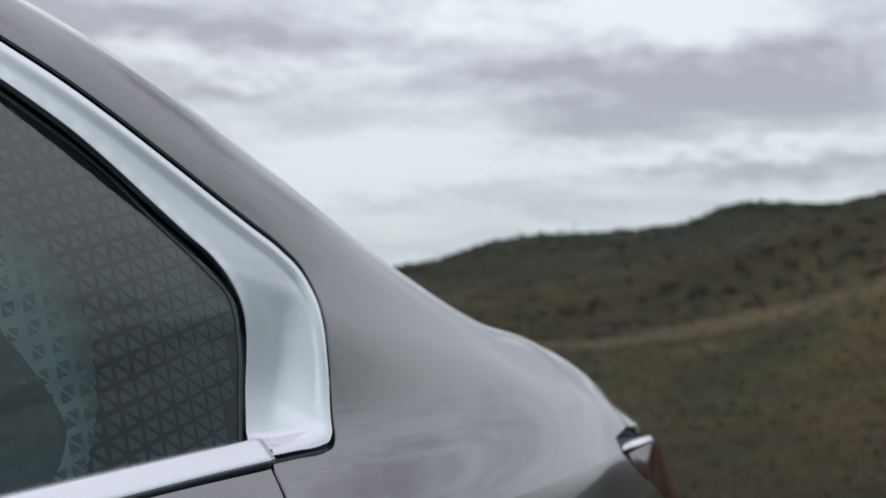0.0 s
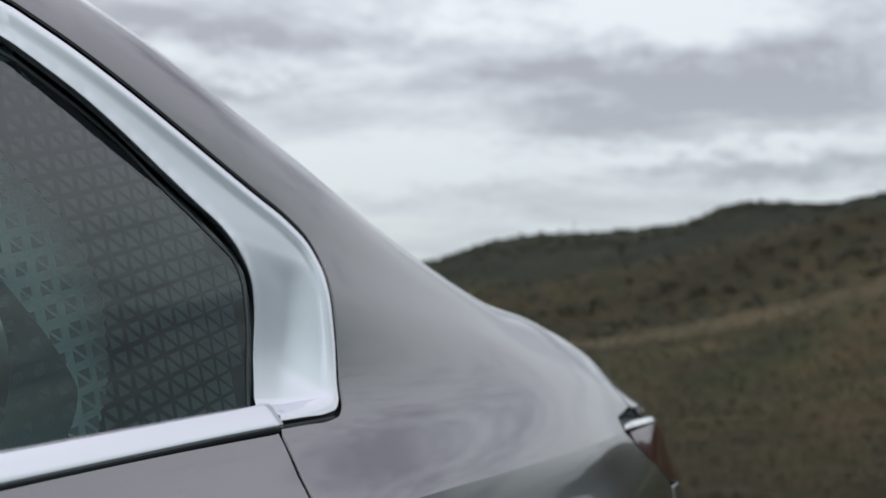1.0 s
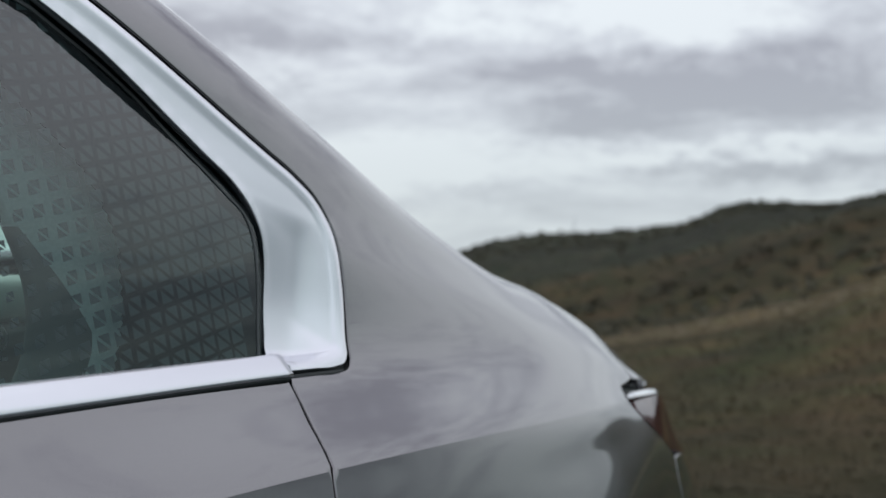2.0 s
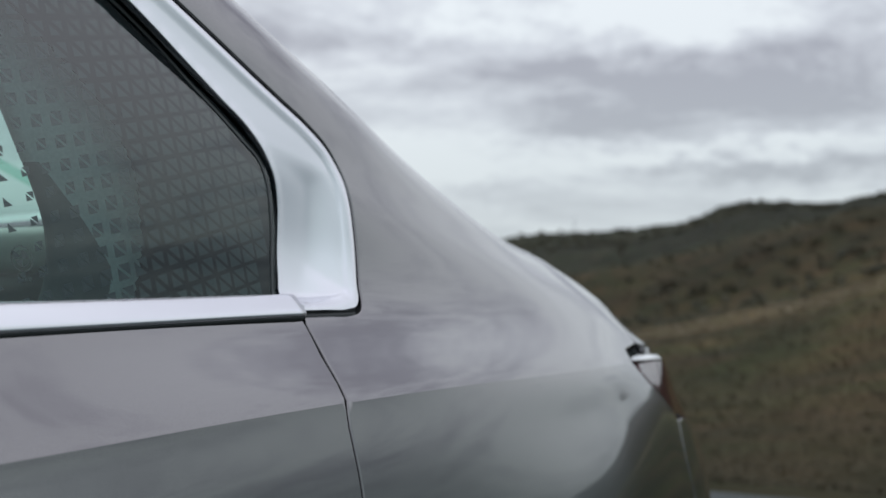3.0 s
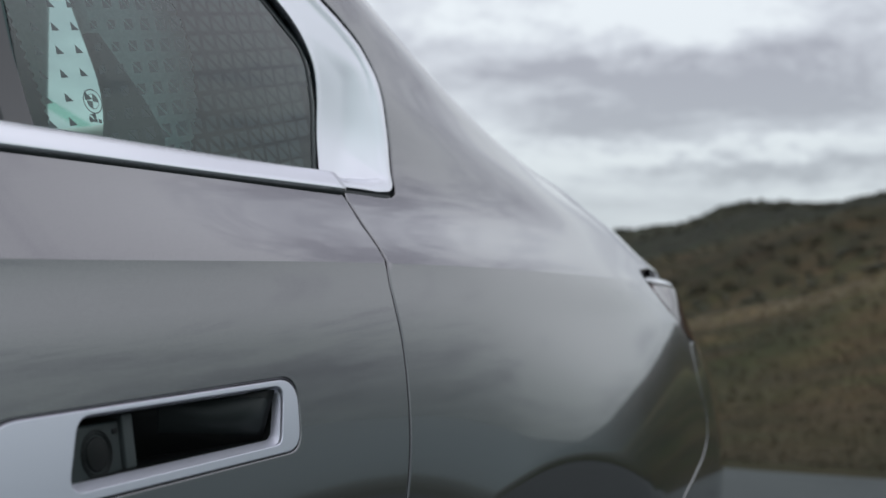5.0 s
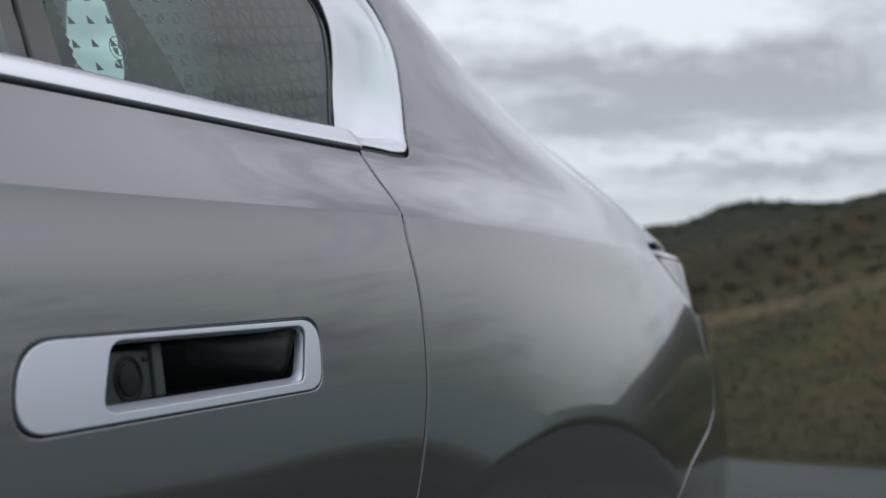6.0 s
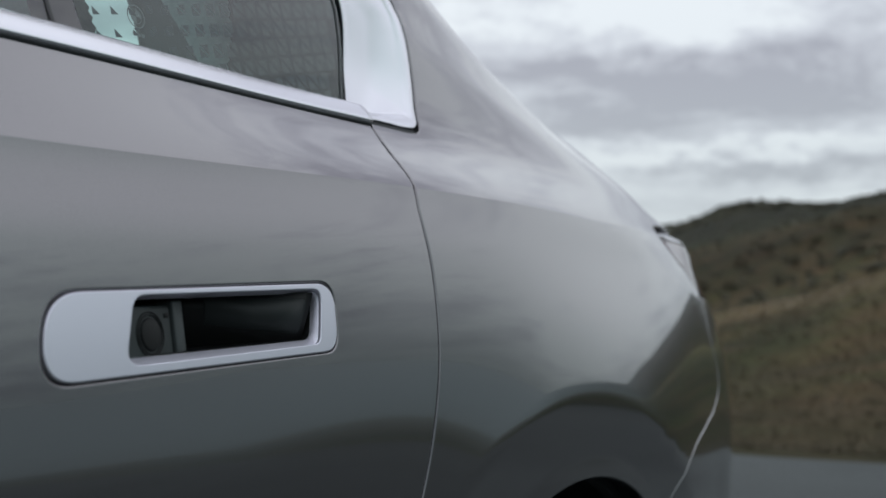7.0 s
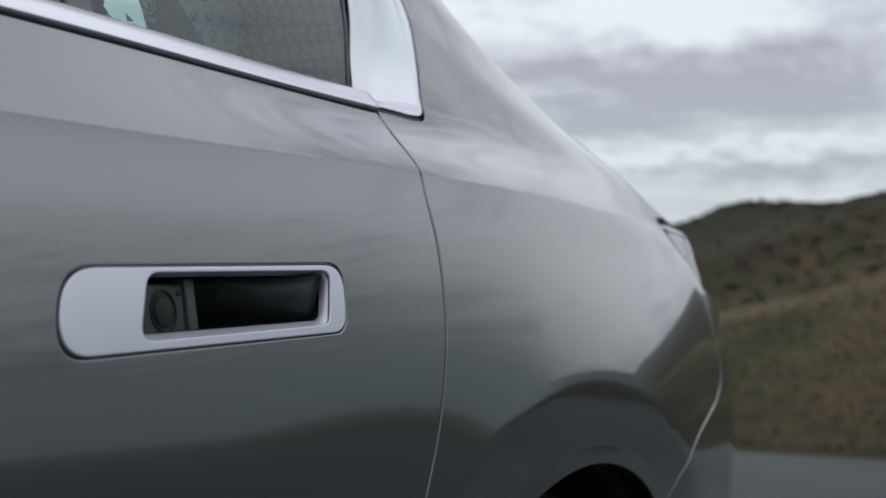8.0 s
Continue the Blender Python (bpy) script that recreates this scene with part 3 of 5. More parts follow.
def glass_sheet(rounding=0.16, bend=0.50):
    """The pane as one evenly rounded sheet a little inside the skin: y and the outward normal at (x, z).
    bend: the rounding that its shine follows."""
    xs, zs = np.meshgrid(np.linspace(-0.40, 0.0, 18), np.linspace(1.09, 1.40, 18), indexing="ij")
    xs, zs = xs.ravel(), zs.ravel()
    keep = zs < 1.40 - 0.6 * np.clip(xs + 0.2, 0, 1)
    p, n = skin(xs[keep], s_at(xs[keep], zs[keep]))
    p = p - n * 0.0100
    x, z = p[:, 0], p[:, 2] - 1.25
    c = np.linalg.lstsq(np.column_stack([np.ones(len(x)), x, z, x * x, x * z]), p[:, 1] - rounding * z * z, rcond=None)[0]

    def at(x, z):
        z = z - 1.25
        y = c[0] + c[1] * x + c[2] * z + c[3] * x * x + c[4] * x * z + rounding * z * z - np.minimum(1.6 * np.clip(z - 0.06, 0, 1) ** 2, 0.012)
        nrm = np.column_stack([c[1] + 2 * c[3] * x + c[4] * z, -np.ones_like(x), c[2] + c[4] * x + 2 * bend * z])
        return y, nrm / np.linalg.norm(nrm, axis=1)[:, None]
    return at


PANE = glass_sheet()


def on_pane(x, z, behind=0.0):
    x, z = np.asarray(x, float), np.asarray(z, float)
    y, n = PANE(x, z)
    return np.column_stack([x, y, z]) - n * behind, n


def panel(name, mat, parent, outline, label="", **kw):
    return mesh_object(name, build_mesh(name, *skinned(outline, **kw)), mat, parent, label)


def side(points):
    """An outline given in (x, z) on the side of the car, turned into (v, s)."""
    a = np.array(points, float)
    return list(zip(a[:, 0], s_at(a[:, 0], a[:, 1])))


# ---- the ground: one sheet with a flat lay-by, falling banks and three rising hill lines ----
STAND = (-0.85, -0.49, 1.05)
ROAD = (-45.0, 4.98, -12.0, 9.0)                   # the asphalt's x and y reach
AZ = (-40, -24, -15, 0, 8, 11.4, 14.6, 18.1, 22.0, 26.0, 32.3, 45, 90, 150, 200, 250, 290, 320)
LINE_1 = spline(AZ, (-4.5, -3.0, 0.4, 0.9, 0.42, -0.55, -1.35, -2.15, -2.85, -2.95, -3.2, -3.6, -2, -1.5, -1, -0.5, -1.5, -4.5))
LINE_2 = spline(AZ, (-1.5, -0.5, 3.5, 4.5, 4.0, 3.2, 2.5, 1.55, 0.75, 0.1, -0.7, -1.2, 0, 1, 1.5, 1.5, 0.6, -1.5))
LINE_3 = spline(AZ, (8.0, 1.8, 4.1, 5.2, 4.42, 4.02, 4.25, 3.15, 2.76, 2.6, 1.0, -0.25, 1.2, 3, 4, 5, 7.5, 8.0))
REACH = [math.log(r) for r in (8, 22, 40, 62, 74, 100, 150, 185, 260, 420, 600, 1200, 4500)]


def land(x, y):
    dx, dy = x - STAND[0], y - STAND[1]
    r = max(math.hypot(dx, dy), 0.5)
    az = (math.degrees(math.atan2(dy, dx)) + 40) % 360 - 40
    if az > 320:
        az -= 360
    a, b, c = float(LINE_1(az)), float(LINE_2(az)), float(LINE_3(az))
    knots = (-11.0, lerp(-9.0, a, 0.45), lerp(-9.0, a, 0.85), a, a - 0.45, lerp(a, b, 0.35) - 0.2, b, b - 0.3, lerp(b, c, 0.5), c, c - 1.2, -0.1, -0.05)
    el = float(np.interp(math.log(r), REACH, knots))
    z = STAND[2] + r * math.tan(radians(el))
    rough = noise.fractal(Vector((x * 0.06, y * 0.06, 0)), 1.0, 2.0, 4) * min(0.02 * r, 4.0) * 0.35
    rough += noise.noise(Vector((x * 0.7, y * 0.7, 3))) * min(0.09, 0.01 * r)
    out = math.hypot(max(ROAD[0] - x, 0, x - ROAD[1]), max(ROAD[2] - y, 0, y - ROAD[3]))
    w = min(1.0, max(0.0, (out - 0.1) / 2.2))
    w = w * w * (3 - 2 * w)
    return lerp(-0.03, z + rough, w)


def build_ground():
    rs = [0.0] + list(np.geomspace(1.5, 4500, 150))
    # finer where the hills are looked at
    azs = sorted(set(np.round(np.concatenate([np.arange(0, 360, 4.0), np.arange(2, 42, 0.4)]), 2)))
    verts, faces = [], []
    for r in rs:
        for az in azs:
            x, y = STAND[0] + r * math.cos(radians(az)), STAND[1] + r * math.sin(radians(az))
            verts.append((x, y, land(x, y)))
    n = len(azs)
    for i in range(len(rs) - 1):
        for j in range(n):
            k = (j + 1) % n
            faces.append((i * n + j, (i + 1) * n + j, (i + 1) * n + k, i * n + k))
    me = bpy.data.meshes.new("ground")
    me.from_pydata(verts, [], faces)
    me.polygons.foreach_set("use_smooth", [True] * len(me.polygons))
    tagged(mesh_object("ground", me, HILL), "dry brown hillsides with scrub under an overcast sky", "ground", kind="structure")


def build_road():
    bm = bmesh.new()
    x0, x1, y0, y1 = ROAD
    edge = []
    for i in range(61):
        y = lerp(y0, y1, i / 60)
        edge.append((x1 + 0.10 * noise.noise(Vector((0, y * 0.9, 0))) + 0.03 * noise.noise(Vector((5, y * 4, 0))) - 0.10 * (y - 0.6), y))
    ring = edge + [(x0, y1), (x0, y0)]
    top = [bm.verts.new((x, y, 0.0)) for x, y in ring]
    low_ring = [bm.verts.new((x + 0.02, y, -0.07)) for x, y in ring]
    bm.faces.new(top)
    for i in range(len(ring)):
        j = (i + 1) % len(ring)
        bm.faces.new((top[j], top[i], low_ring[i], low_ring[j]))
    bmesh.ops.recalc_face_normals(bm, faces=bm.faces[:])
    tagged(part("road", bm, ASPHALT, smooth=False), "grey asphalt lay-by with a ragged edge", "road", kind="structure")


def tuft_mesh(name, count, spread, size, blades, mat, lean=0.5, seed=3):
    rnd = random.Random(seed)
    verts, faces = [], []
    for _ in range(count):
        x, y = spread(rnd)
        z = land(x, y)
        s = size(rnd, math.hypot(x, y))
        for _ in range(blades):
            a, h = rnd.uniform(0, 2 * math.pi), s * rnd.uniform(0.6, 1.3)
            ox, oy = rnd.uniform(-0.4, 0.4) * s, rnd.uniform(-0.4, 0.4) * s
            w = s * 0.09
            tx, ty = math.cos(a) * h * lean, math.sin(a) * h * lean
            b = len(verts)
            verts += [(x + ox - w * math.sin(a), y + oy + w * math.cos(a), z - 0.03),
                      (x + ox + w * math.sin(a), y + oy - w * math.cos(a), z - 0.03),
                      (x + ox + tx, y + oy + ty, z + h)]
            faces.append((b, b + 1, b + 2))
    me = bpy.data.meshes.new(name)
    me.from_pydata(verts, [], faces)
    return mesh_object(name, me, mat)


def shrub_mesh(name, count, spread, size, seed=5):
    rnd = random.Random(seed)
    base = bmesh.new()
    bmesh.ops.create_icosphere(base, subdivisions=1, radius=1.0)
    ico = np.array([v.co[:] for v in base.verts])
    tri = [[v.index for v in f.verts] for f in base.faces]
    base.free()
    verts, faces = [], []
    for _ in range(count):
        x, y = spread(rnd)
        z = land(x, y)
        s = size(rnd)
        for _ in range(5):
            ox, oy, oz = rnd.uniform(-0.8, 0.8) * s, rnd.uniform(-0.8, 0.8) * s, rnd.uniform(0.0, 0.5) * s
            q = s * rnd.uniform(0.3, 0.75)
            jit = np.array([[rnd.uniform(0.55, 1.35)] for _ in ico])
            b = len(verts)
            verts += (ico * jit * (q, q, q * 0.75) + (x + ox, y + oy, z + oz)).tolist()
            faces += [[b + i for i in t] for t in tri]
    me = bpy.data.meshes.new(name)
    me.from_pydata(verts, [], faces)
    return mesh_object(name, me, SHRUB)


def fan(lo, hi, a0=3.0, a1=38.0):
    def at(rnd):
        r, a = math.exp(rnd.uniform(math.log(lo), math.log(hi))), radians(rnd.uniform(a0, a1))
        return STAND[0] + r * math.cos(a), STAND[1] + r * math.sin(a)
    return at


# ---- the car ----
DLO = [(-0.003, 1.0785), (0.032, 1.0785), (0.072, 1.0785), (0.090, 1.0815), (0.102, 1.0900), (0.111, 1.107), (0.125, 1.138),
       (0.134, 1.171), (0.1395, 1.201), (0.139, 1.228), (0.127, 1.254), (0.093, 1.2812), (0.056, 1.3007), (0.020, 1.3197),
       (-0.048, 1.3563), (-0.108, 1.3876), (-0.160, 1.4124), (-0.212, 1.4338)]
DLO_FRONT = [(-0.32, 1.4621), (-0.5, 1.478), (-0.8, 1.482), (-1.15, 1.468), (-1.45, 1.428), (-1.75, 1.338), (-2.05, 1.215), (-2.36, 1.075)]
CHROME_IN = [(0.002, 1.0885), (-0.0020, 1.0960), (-0.0035, 1.1040), (0.0045, 1.1250), (0.0135, 1.1500), (0.0200, 1.1700), (0.0245, 1.1950), (0.0239, 1.2128),
             (0.0119, 1.2406), (-0.0081, 1.2631), (-0.0400, 1.2853), (-0.0760, 1.3110), (-0.1160, 1.3395), (-0.1540, 1.3640), (-0.1920, 1.3840), (-0.2200, 1.3975)]
CHROME_IN_FRONT = [(-0.32, 1.4330), (-0.5, 1.455), (-0.8, 1.460), (-1.15, 1.446), (-1.45, 1.405), (-1.72, 1.325), (-2.0, 1.212), (-2.28, 1.098)]
SEAL_IN = [(-0.0155, 1.0960), (-0.0065, 1.1300), (0.0045, 1.1640), (0.0100, 1.1900), (0.0120, 1.2095), (0.0070, 1.2310), (-0.0150, 1.2515), (-0.0362, 1.2697), (-0.0680, 1.2945),
           (-0.1067, 1.3280), (-0.1487, 1.3552), (-0.1820, 1.3722), (-0.2125, 1.3872)]
SEAL_IN_FRONT = [(-0.32, 1.418), (-0.5, 1.440), (-0.8, 1.446), (-1.15, 1.432), (-1.45, 1.392), (-1.70, 1.315), (-1.98, 1.204), (-2.24, 1.098)]
BELT = [(-2.36, 1.022), (-2.0, 1.036), (-1.4, 1.062), (-0.8, 1.0705), (-0.4, 1.0755), (-0.2, 1.077)]
CUT = [(-0.008, 1.0750), (-0.0135, 1.0600), (-0.0235, 1.0455), (-0.0345, 1.0255), (-0.042, 1.0105), (-0.0475, 0.9980), (-0.0530, 0.9720),
       (-0.0580, 0.9370), (-0.0660, 0.8960), (-0.0760, 0.8500), (-0.0880, 0.8065), (-0.1040, 0.7576), (-0.1190, 0.7220), (-0.150, 0.62),
       (-0.175, 0.48), (-0.20, 0.33), (-0.21, 0.27)]
BUMPER_CUT = [(0.872, 0.893), (0.859, 0.870), (0.852, 0.845), (0.852, 0.815), (0.857, 0.778), (0.843, 0.750), (0.802, 0.727), (0.712, 0.705),
              (0.616, 0.682), (0.535, 0.640), (0.487, 0.594)]
LAMP_CUT = [(0.734, 0.994), (0.757, 0.975), (0.782, 0.957), (0.81, 0.942), (0.84, 0.922), (0.868, 0.904)]
ARCH_X, ARCH_Z, ARCH_R = 0.215, 0.312, 0.39
GAP = 0.0030


def curve(points, step=0.012):
    """A smooth line through the points, in short steps."""
    a = np.array(points, float)
    d = np.concatenate([[0], np.cumsum(np.linalg.norm(np.diff(a, axis=0), axis=1))])
    t = np.linspace(0, d[-1], max(2, int(d[-1] / step) + 1))
    return list(zip(spline(d, a[:, 0])(t), spline(d, a[:, 1])(t)))


def arc_points(x, z, r, a0, a1, n=40):
    return [(x + r * math.cos(radians(lerp(a0, a1, i / n))), z + r * math.sin(radians(lerp(a0, a1, i / n)))) for i in range(n + 1)]


def offset(points, d):
    """An open line moved d to its left."""
    a = np.array(points, float)
    t = np.gradient(a, axis=0)
    t /= np.linalg.norm(t, axis=1)[:, None]
    return [tuple(p) for p in a + np.column_stack([-t[:, 1], t[:, 0]]) * d]


S_TOP = 10.25
TAIL_EDGE = [(0.93, S_TOP), (0.925, 9.0), (0.905, 8.4), (0.88, 7.6), (0.86, 6.9), (0.850, 6.43)]


def body_side_outline():
    up = curve(CUT[::-1])
    dlo = curve(DLO, 0.006)
    front = curve([DLO[-1]] + DLO_FRONT, 0.03)[1:]
    first = side(offset(up, -GAP) + dlo + front)
    last_v = first[-1][0]
    first.append((last_v, S_TOP))
    rail = [(v, S_TOP) for v in np.arange(last_v + 0.03, 0.93, 0.02)]
    tail = dense(TAIL_EDGE, 0.05, False)
    notch = side([(0.80, 1.0145), (0.753, 1.0125), (0.744, 1.006), (0.738, 1.0)])
    lamp = side(curve(offset(LAMP_CUT, -GAP), 0.01))[:-1]
    bump = side(curve(offset(BUMPER_CUT, -GAP), 0.01))
    arch = side(arc_points(ARCH_X, ARCH_Z, ARCH_R, 46.5, 178, 70))
    return first + rail + tail + notch + lamp + bump + arch


HANDLE_O = rounded([(-0.501, 0.8620), (-0.2260, 0.8675), (-0.2175, 0.9176), (-0.4890, 0.9118)], (0.025, 0.018, 0.017, 0.032), 9)
HANDLE_I = rounded([(-0.4405, 0.8672), (-0.2450, 0.8720), (-0.2315, 0.9149), (-0.4250, 0.9116)], (0.010, 0.010, 0.009, 0.016), 6)


def join(*lots):
    """Several (points, normals, faces) as one."""
    p, n, f, base = [], [], [], 0
    for a, b, c in lots:
        p.append(a)
        n.append(b)
        f += [[i + base for i in face] for face in c]
        base += len(a)
    return np.concatenate(p), np.concatenate(n), f


def both_halves(name, mat, parent, v0, v1, s0, s1, spacing=(0.05, 0.05), label="", **kw):
    o = dense([(v0, s0), (v1, s0), (v1, s1), (v0, s1)], 0.08)
    left, right = skinned(o, spacing=spacing, **kw), skinned(o, spacing=spacing, mirror=True, **kw)
    return mesh_object(name, build_mesh(name, *join(left, right)), mat, parent, label)


def edge_distance(line):
    a = np.array(line)

    def at(q):
        best = np.full(len(q), 9.0)
        for i in range(len(a) - 1):
            p, d = a[i], a[i + 1] - a[i]
            t = np.clip(((q - p) @ d) / max(d @ d, 1e-12), 0, 1)
            best = np.minimum(best, np.linalg.norm(q - p - t[:, None] * d, axis=1))
        return best
    return at


def smooth01(t):
    t = np.clip(t, 0, 1)
    return t * t * (3 - 2 * t)


def box(bm, lo, hi, bevel=0.0, seg=2, m=None):
    r = bmesh.ops.create_cube(bm, size=1.0)
    for v in r["verts"]:
        v.co = Vector([lerp(lo[i], hi[i], v.co[i] + 0.5) for i in range(3)])
        if m is not None:
            v.co = m @ v.co
    if bevel:
        vs = set(r["verts"])
        es = [e for e in bm.edges if e.verts[0] in vs and e.verts[1] in vs]
        bmesh.ops.bevel(bm, geom=es, offset=bevel, segments=seg, affect="EDGES", profile=0.6)


def lathe(profile, n=64):
    """A turned mesh round the y axis from (radius, y) pairs."""
    bm = bmesh.new()
    rings = []
    for r, y in profile:
        rings.append([bm.verts.new((r * math.cos(2 * math.pi * i / n), y, r * math.sin(2 * math.pi * i / n))) for i in range(n)])
    for a, b in zip(rings, rings[1:]):
        for i in range(n):
            bm.faces.new((a[i], a[(i + 1) % n], b[(i + 1) % n], b[i]))
    bmesh.ops.recalc_face_normals(bm, faces=bm.faces[:])
    return bm


def build_wheel(car, at, turn):
    hub = thing("wheel")
    hub.parent = car
    hub.matrix_basis = pose(*at, 0, 0, turn)
    part("tyre", lathe([(0.255, 0.02), (0.28, 0.005), (0.315, 0.0), (0.325, 0.012), (0.331, 0.05), (0.331, 0.21), (0.325, 0.25), (0.28, 0.26), (0.255, 0.24)]), TYRE, hub)
    part("rim", lathe([(0.262, 0.03), (0.258, 0.015), (0.25, 0.018), (0.243, 0.035), (0.238, 0.1), (0.238, 0.22)]), RIM, hub)
    for i in range(5):
        bm = bmesh.new()
        for side_x in (-0.03, 0.03):
            box(bm, (side_x - 0.014, 0.03, 0.03), (side_x + 0.014, 0.06, 0.245), 0.004, 1)
        bmesh.ops.rotate(bm, cent=(0, 0, 0), matrix=Matrix.Rotation(radians(72 * i), 3, "Y"), verts=bm.verts[:])
        part("spoke", bm, RIM, hub, smooth=False)
    part("hub_cap", lathe([(0.0, 0.026), (0.055, 0.028), (0.06, 0.04), (0.06, 0.08)], 32), RIM, hub)
    part("brake_disc", lathe([(0.03, 0.12), (0.19, 0.12), (0.19, 0.14), (0.03, 0.14)], 48), GREY_PLASTIC, hub)


def build_handle(door):
    panel("handle_plate", HANDLE_SATIN, door, side(dense(HANDLE_O, 0.008)), "satin silver flush door handle plate",
          holes=[side(dense(HANDLE_I, 0.006))], spacing=(0.008, 0.004), push=0.0006, lip=0.0012, depth=0.010)
    # the pocket: the opening's rim, drawn inward with a chamfer, and closed at the back
    rim = np.array(dense(HANDLE_I, 0.006))
    p, n = skin(rim[:, 0], s_at(rim[:, 0], rim[:, 1]))
    c = p.mean(0)
    inward = np.array([0.0, 1.0, 0.0])

    def ring(scale_x, scale_z, deep, dx=0.0):
        q = p.copy()
        q[:, 0] = c[0] + (p[:, 0] - c[0]) * scale_x + dx
        q[:, 2] = c[2] + (p[:, 2] - c[2]) * scale_z
        return q + inward * deep
    def loft(name, rings, mat, label="", cap=True):
        bm = bmesh.new()
        vs = [[bm.verts.new(tuple(q)) for q in r] for r in rings]
        k = len(rim)
        for a, b in zip(vs, vs[1:]):
            for i in range(k):
                bm.faces.new((a[i], a[(i + 1) % k], b[(i + 1) % k], b[i]))
        if cap:
            bm.faces.new(vs[-1])
        bmesh.ops.recalc_face_normals(bm, faces=bm.faces[:])
        ob = part(name, bm, mat, door, label)
        return ob
    loft("chamfer", [ring(0.998, 0.995, 0.0012), ring(0.992, 0.98, 0.0022, -0.0004), ring(0.984, 0.82, 0.0080, -0.0008), ring(0.983, 0.81, 0.0100, -0.0008)], HANDLE_SATIN, "", False)
    loft("pocket", [ring(0.986, 0.835, 0.0090, -0.0008), ring(0.978, 0.805, 0.0110, -0.0010), ring(0.966, 0.80, 0.045, -0.0018), ring(0.90, 0.78, 0.060, -0.002)], BLACK_PLASTIC, "black plastic grip recess")
    # the front block with its round button
    m = Matrix.Translation((-0.4075, 0.024, 0.8905)) @ Matrix.Rotation(radians(11), 4, "Z") @ Matrix.Rotation(radians(-8), 4, "X")
    bm = bmesh.new()
    box(bm, (-0.034, 0.0, -0.0235), (0.0275, 0.05, 0.0135), 0.0025, 3, m)
    part("button_block", bm, GREY_PLASTIC, door, "dark grey block inside the grip")
    bm = lathe([(0.0, -0.0014), (0.0096, -0.0014), (0.0101, -0.0013), (0.0108, -0.0006), (0.0110, 0.004)], 40)
    bmesh.ops.transform(bm, matrix=m @ Matrix.Translation((0.0030, 0, -0.0048)), verts=bm.verts[:])
    part("button", bm, BLACK_PLASTIC, door, "round black rubber push button")
    for r0 in (0.0126, 0.0144):
        bm = lathe([(r0 - 0.0006, 0.0005), (r0 - 0.0004, -0.0006), (r0 + 0.0004, -0.0006), (r0 + 0.0006, 0.0005)], 40)
        bmesh.ops.transform(bm, matrix=m @ Matrix.Translation((0.0030, 0, -0.0048)), verts=bm.verts[:])
        part("button_ring", bm, BLACK_PLASTIC, door)
    bm = bmesh.new()
    box(bm, (0.0195, -0.0006, 0.0052), (0.0250, 0.003, 0.0084), 0.0005, 2, m)
    part("mark", bm, BLACK_PLASTIC, door)
    bm = bmesh.new()
    box(bm, (0.0292, -0.0015, -0.0235), (0.0400, 0.05, 0.0165), 0.0012, 2, m)
    part("divider", bm, MID_PLASTIC, door, "grey upright rib in the grip")
    # the slanting rear wall of the pocket with a thin cover let into it
    def slab(name, outline, front, thick, mat, label):
        bm = bmesh.new()
        rings = []
        for shrink, d in ((1.0, thick), (1.0, 0.0006), (0.985, 0.0)):
            cx, cz = np.mean([q[0] for q in outline]), np.mean([q[1] for q in outline])
            rings.append([bm.verts.new((x, front(cx + (x - cx) * shrink) + d, cz + (z - cz) * shrink)) for x, z in outline])
        k = len(outline)
        for a, b in zip(rings, rings[1:]):
            for i in range(k):
                bm.faces.new((a[i], a[(i + 1) % k], b[(i + 1) % k], b[i]))
        bm.faces.new(rings[-1])
        bmesh.ops.recalc_face_normals(bm, faces=bm.faces[:])
        return part(name, bm, mat, door, label)
    slant = lambda x: 0.0535 - 0.25 * (x + 0.375)
    wall = dense([(-0.372, 0.866), (-0.2530, 0.870), (-0.2405, 0.911), (-0.372, 0.911)], 0.01)
    slab("rear_wall", wall, slant, 0.004, BLACK_PLASTIC, "")
    cover = rounded([(-0.335, 0.8893), (-0.2550, 0.8805), (-0.2465, 0.9065), (-0.335, 0.9085)], (0.002, 0.006, 0.005, 0.002), 6)
    slab("flap_gap", dense([tuple(q) for q in np.array(cover) + (np.array(cover) - np.mean(cover, 0)) * (0.012, 0.05)], 0.01), lambda x: slant(x) - 0.0003, 0.002, DARK_CLOTH, "")
    slab("flap", dense(cover, 0.01), lambda x: slant(x) - 0.0011, 0.002, DARK_PLASTIC, "black cover with rounded corners")


def strip(name, mat, parent, xs, z_of, height, profile, label=""):
    """A moulding along the side: profile is a list of (height share, distance outward)."""
    bm = bmesh.new()
    rows = []
    for x in xs:
        z0, h = z_of(x), height(x)
        zz = np.array([z0 + h * a for a, _ in profile])
        pts, nr = skin(np.full(len(zz), x), s_at(np.full(len(zz), x), zz))
        rows.append([bm.verts.new(tuple(p + n * o)) for p, n, (_, o) in zip(pts, nr, profile)])
    for a, b in zip(rows, rows[1:]):
        for i in range(len(profile) - 1):
            bm.faces.new((a[i], b[i], b[i + 1], a[i + 1]))
    for row in (rows[0], rows[-1]):
        bm.faces.new(row)
    bmesh.ops.recalc_face_normals(bm, faces=bm.faces[:])
    return part(name, bm, mat, parent, label)


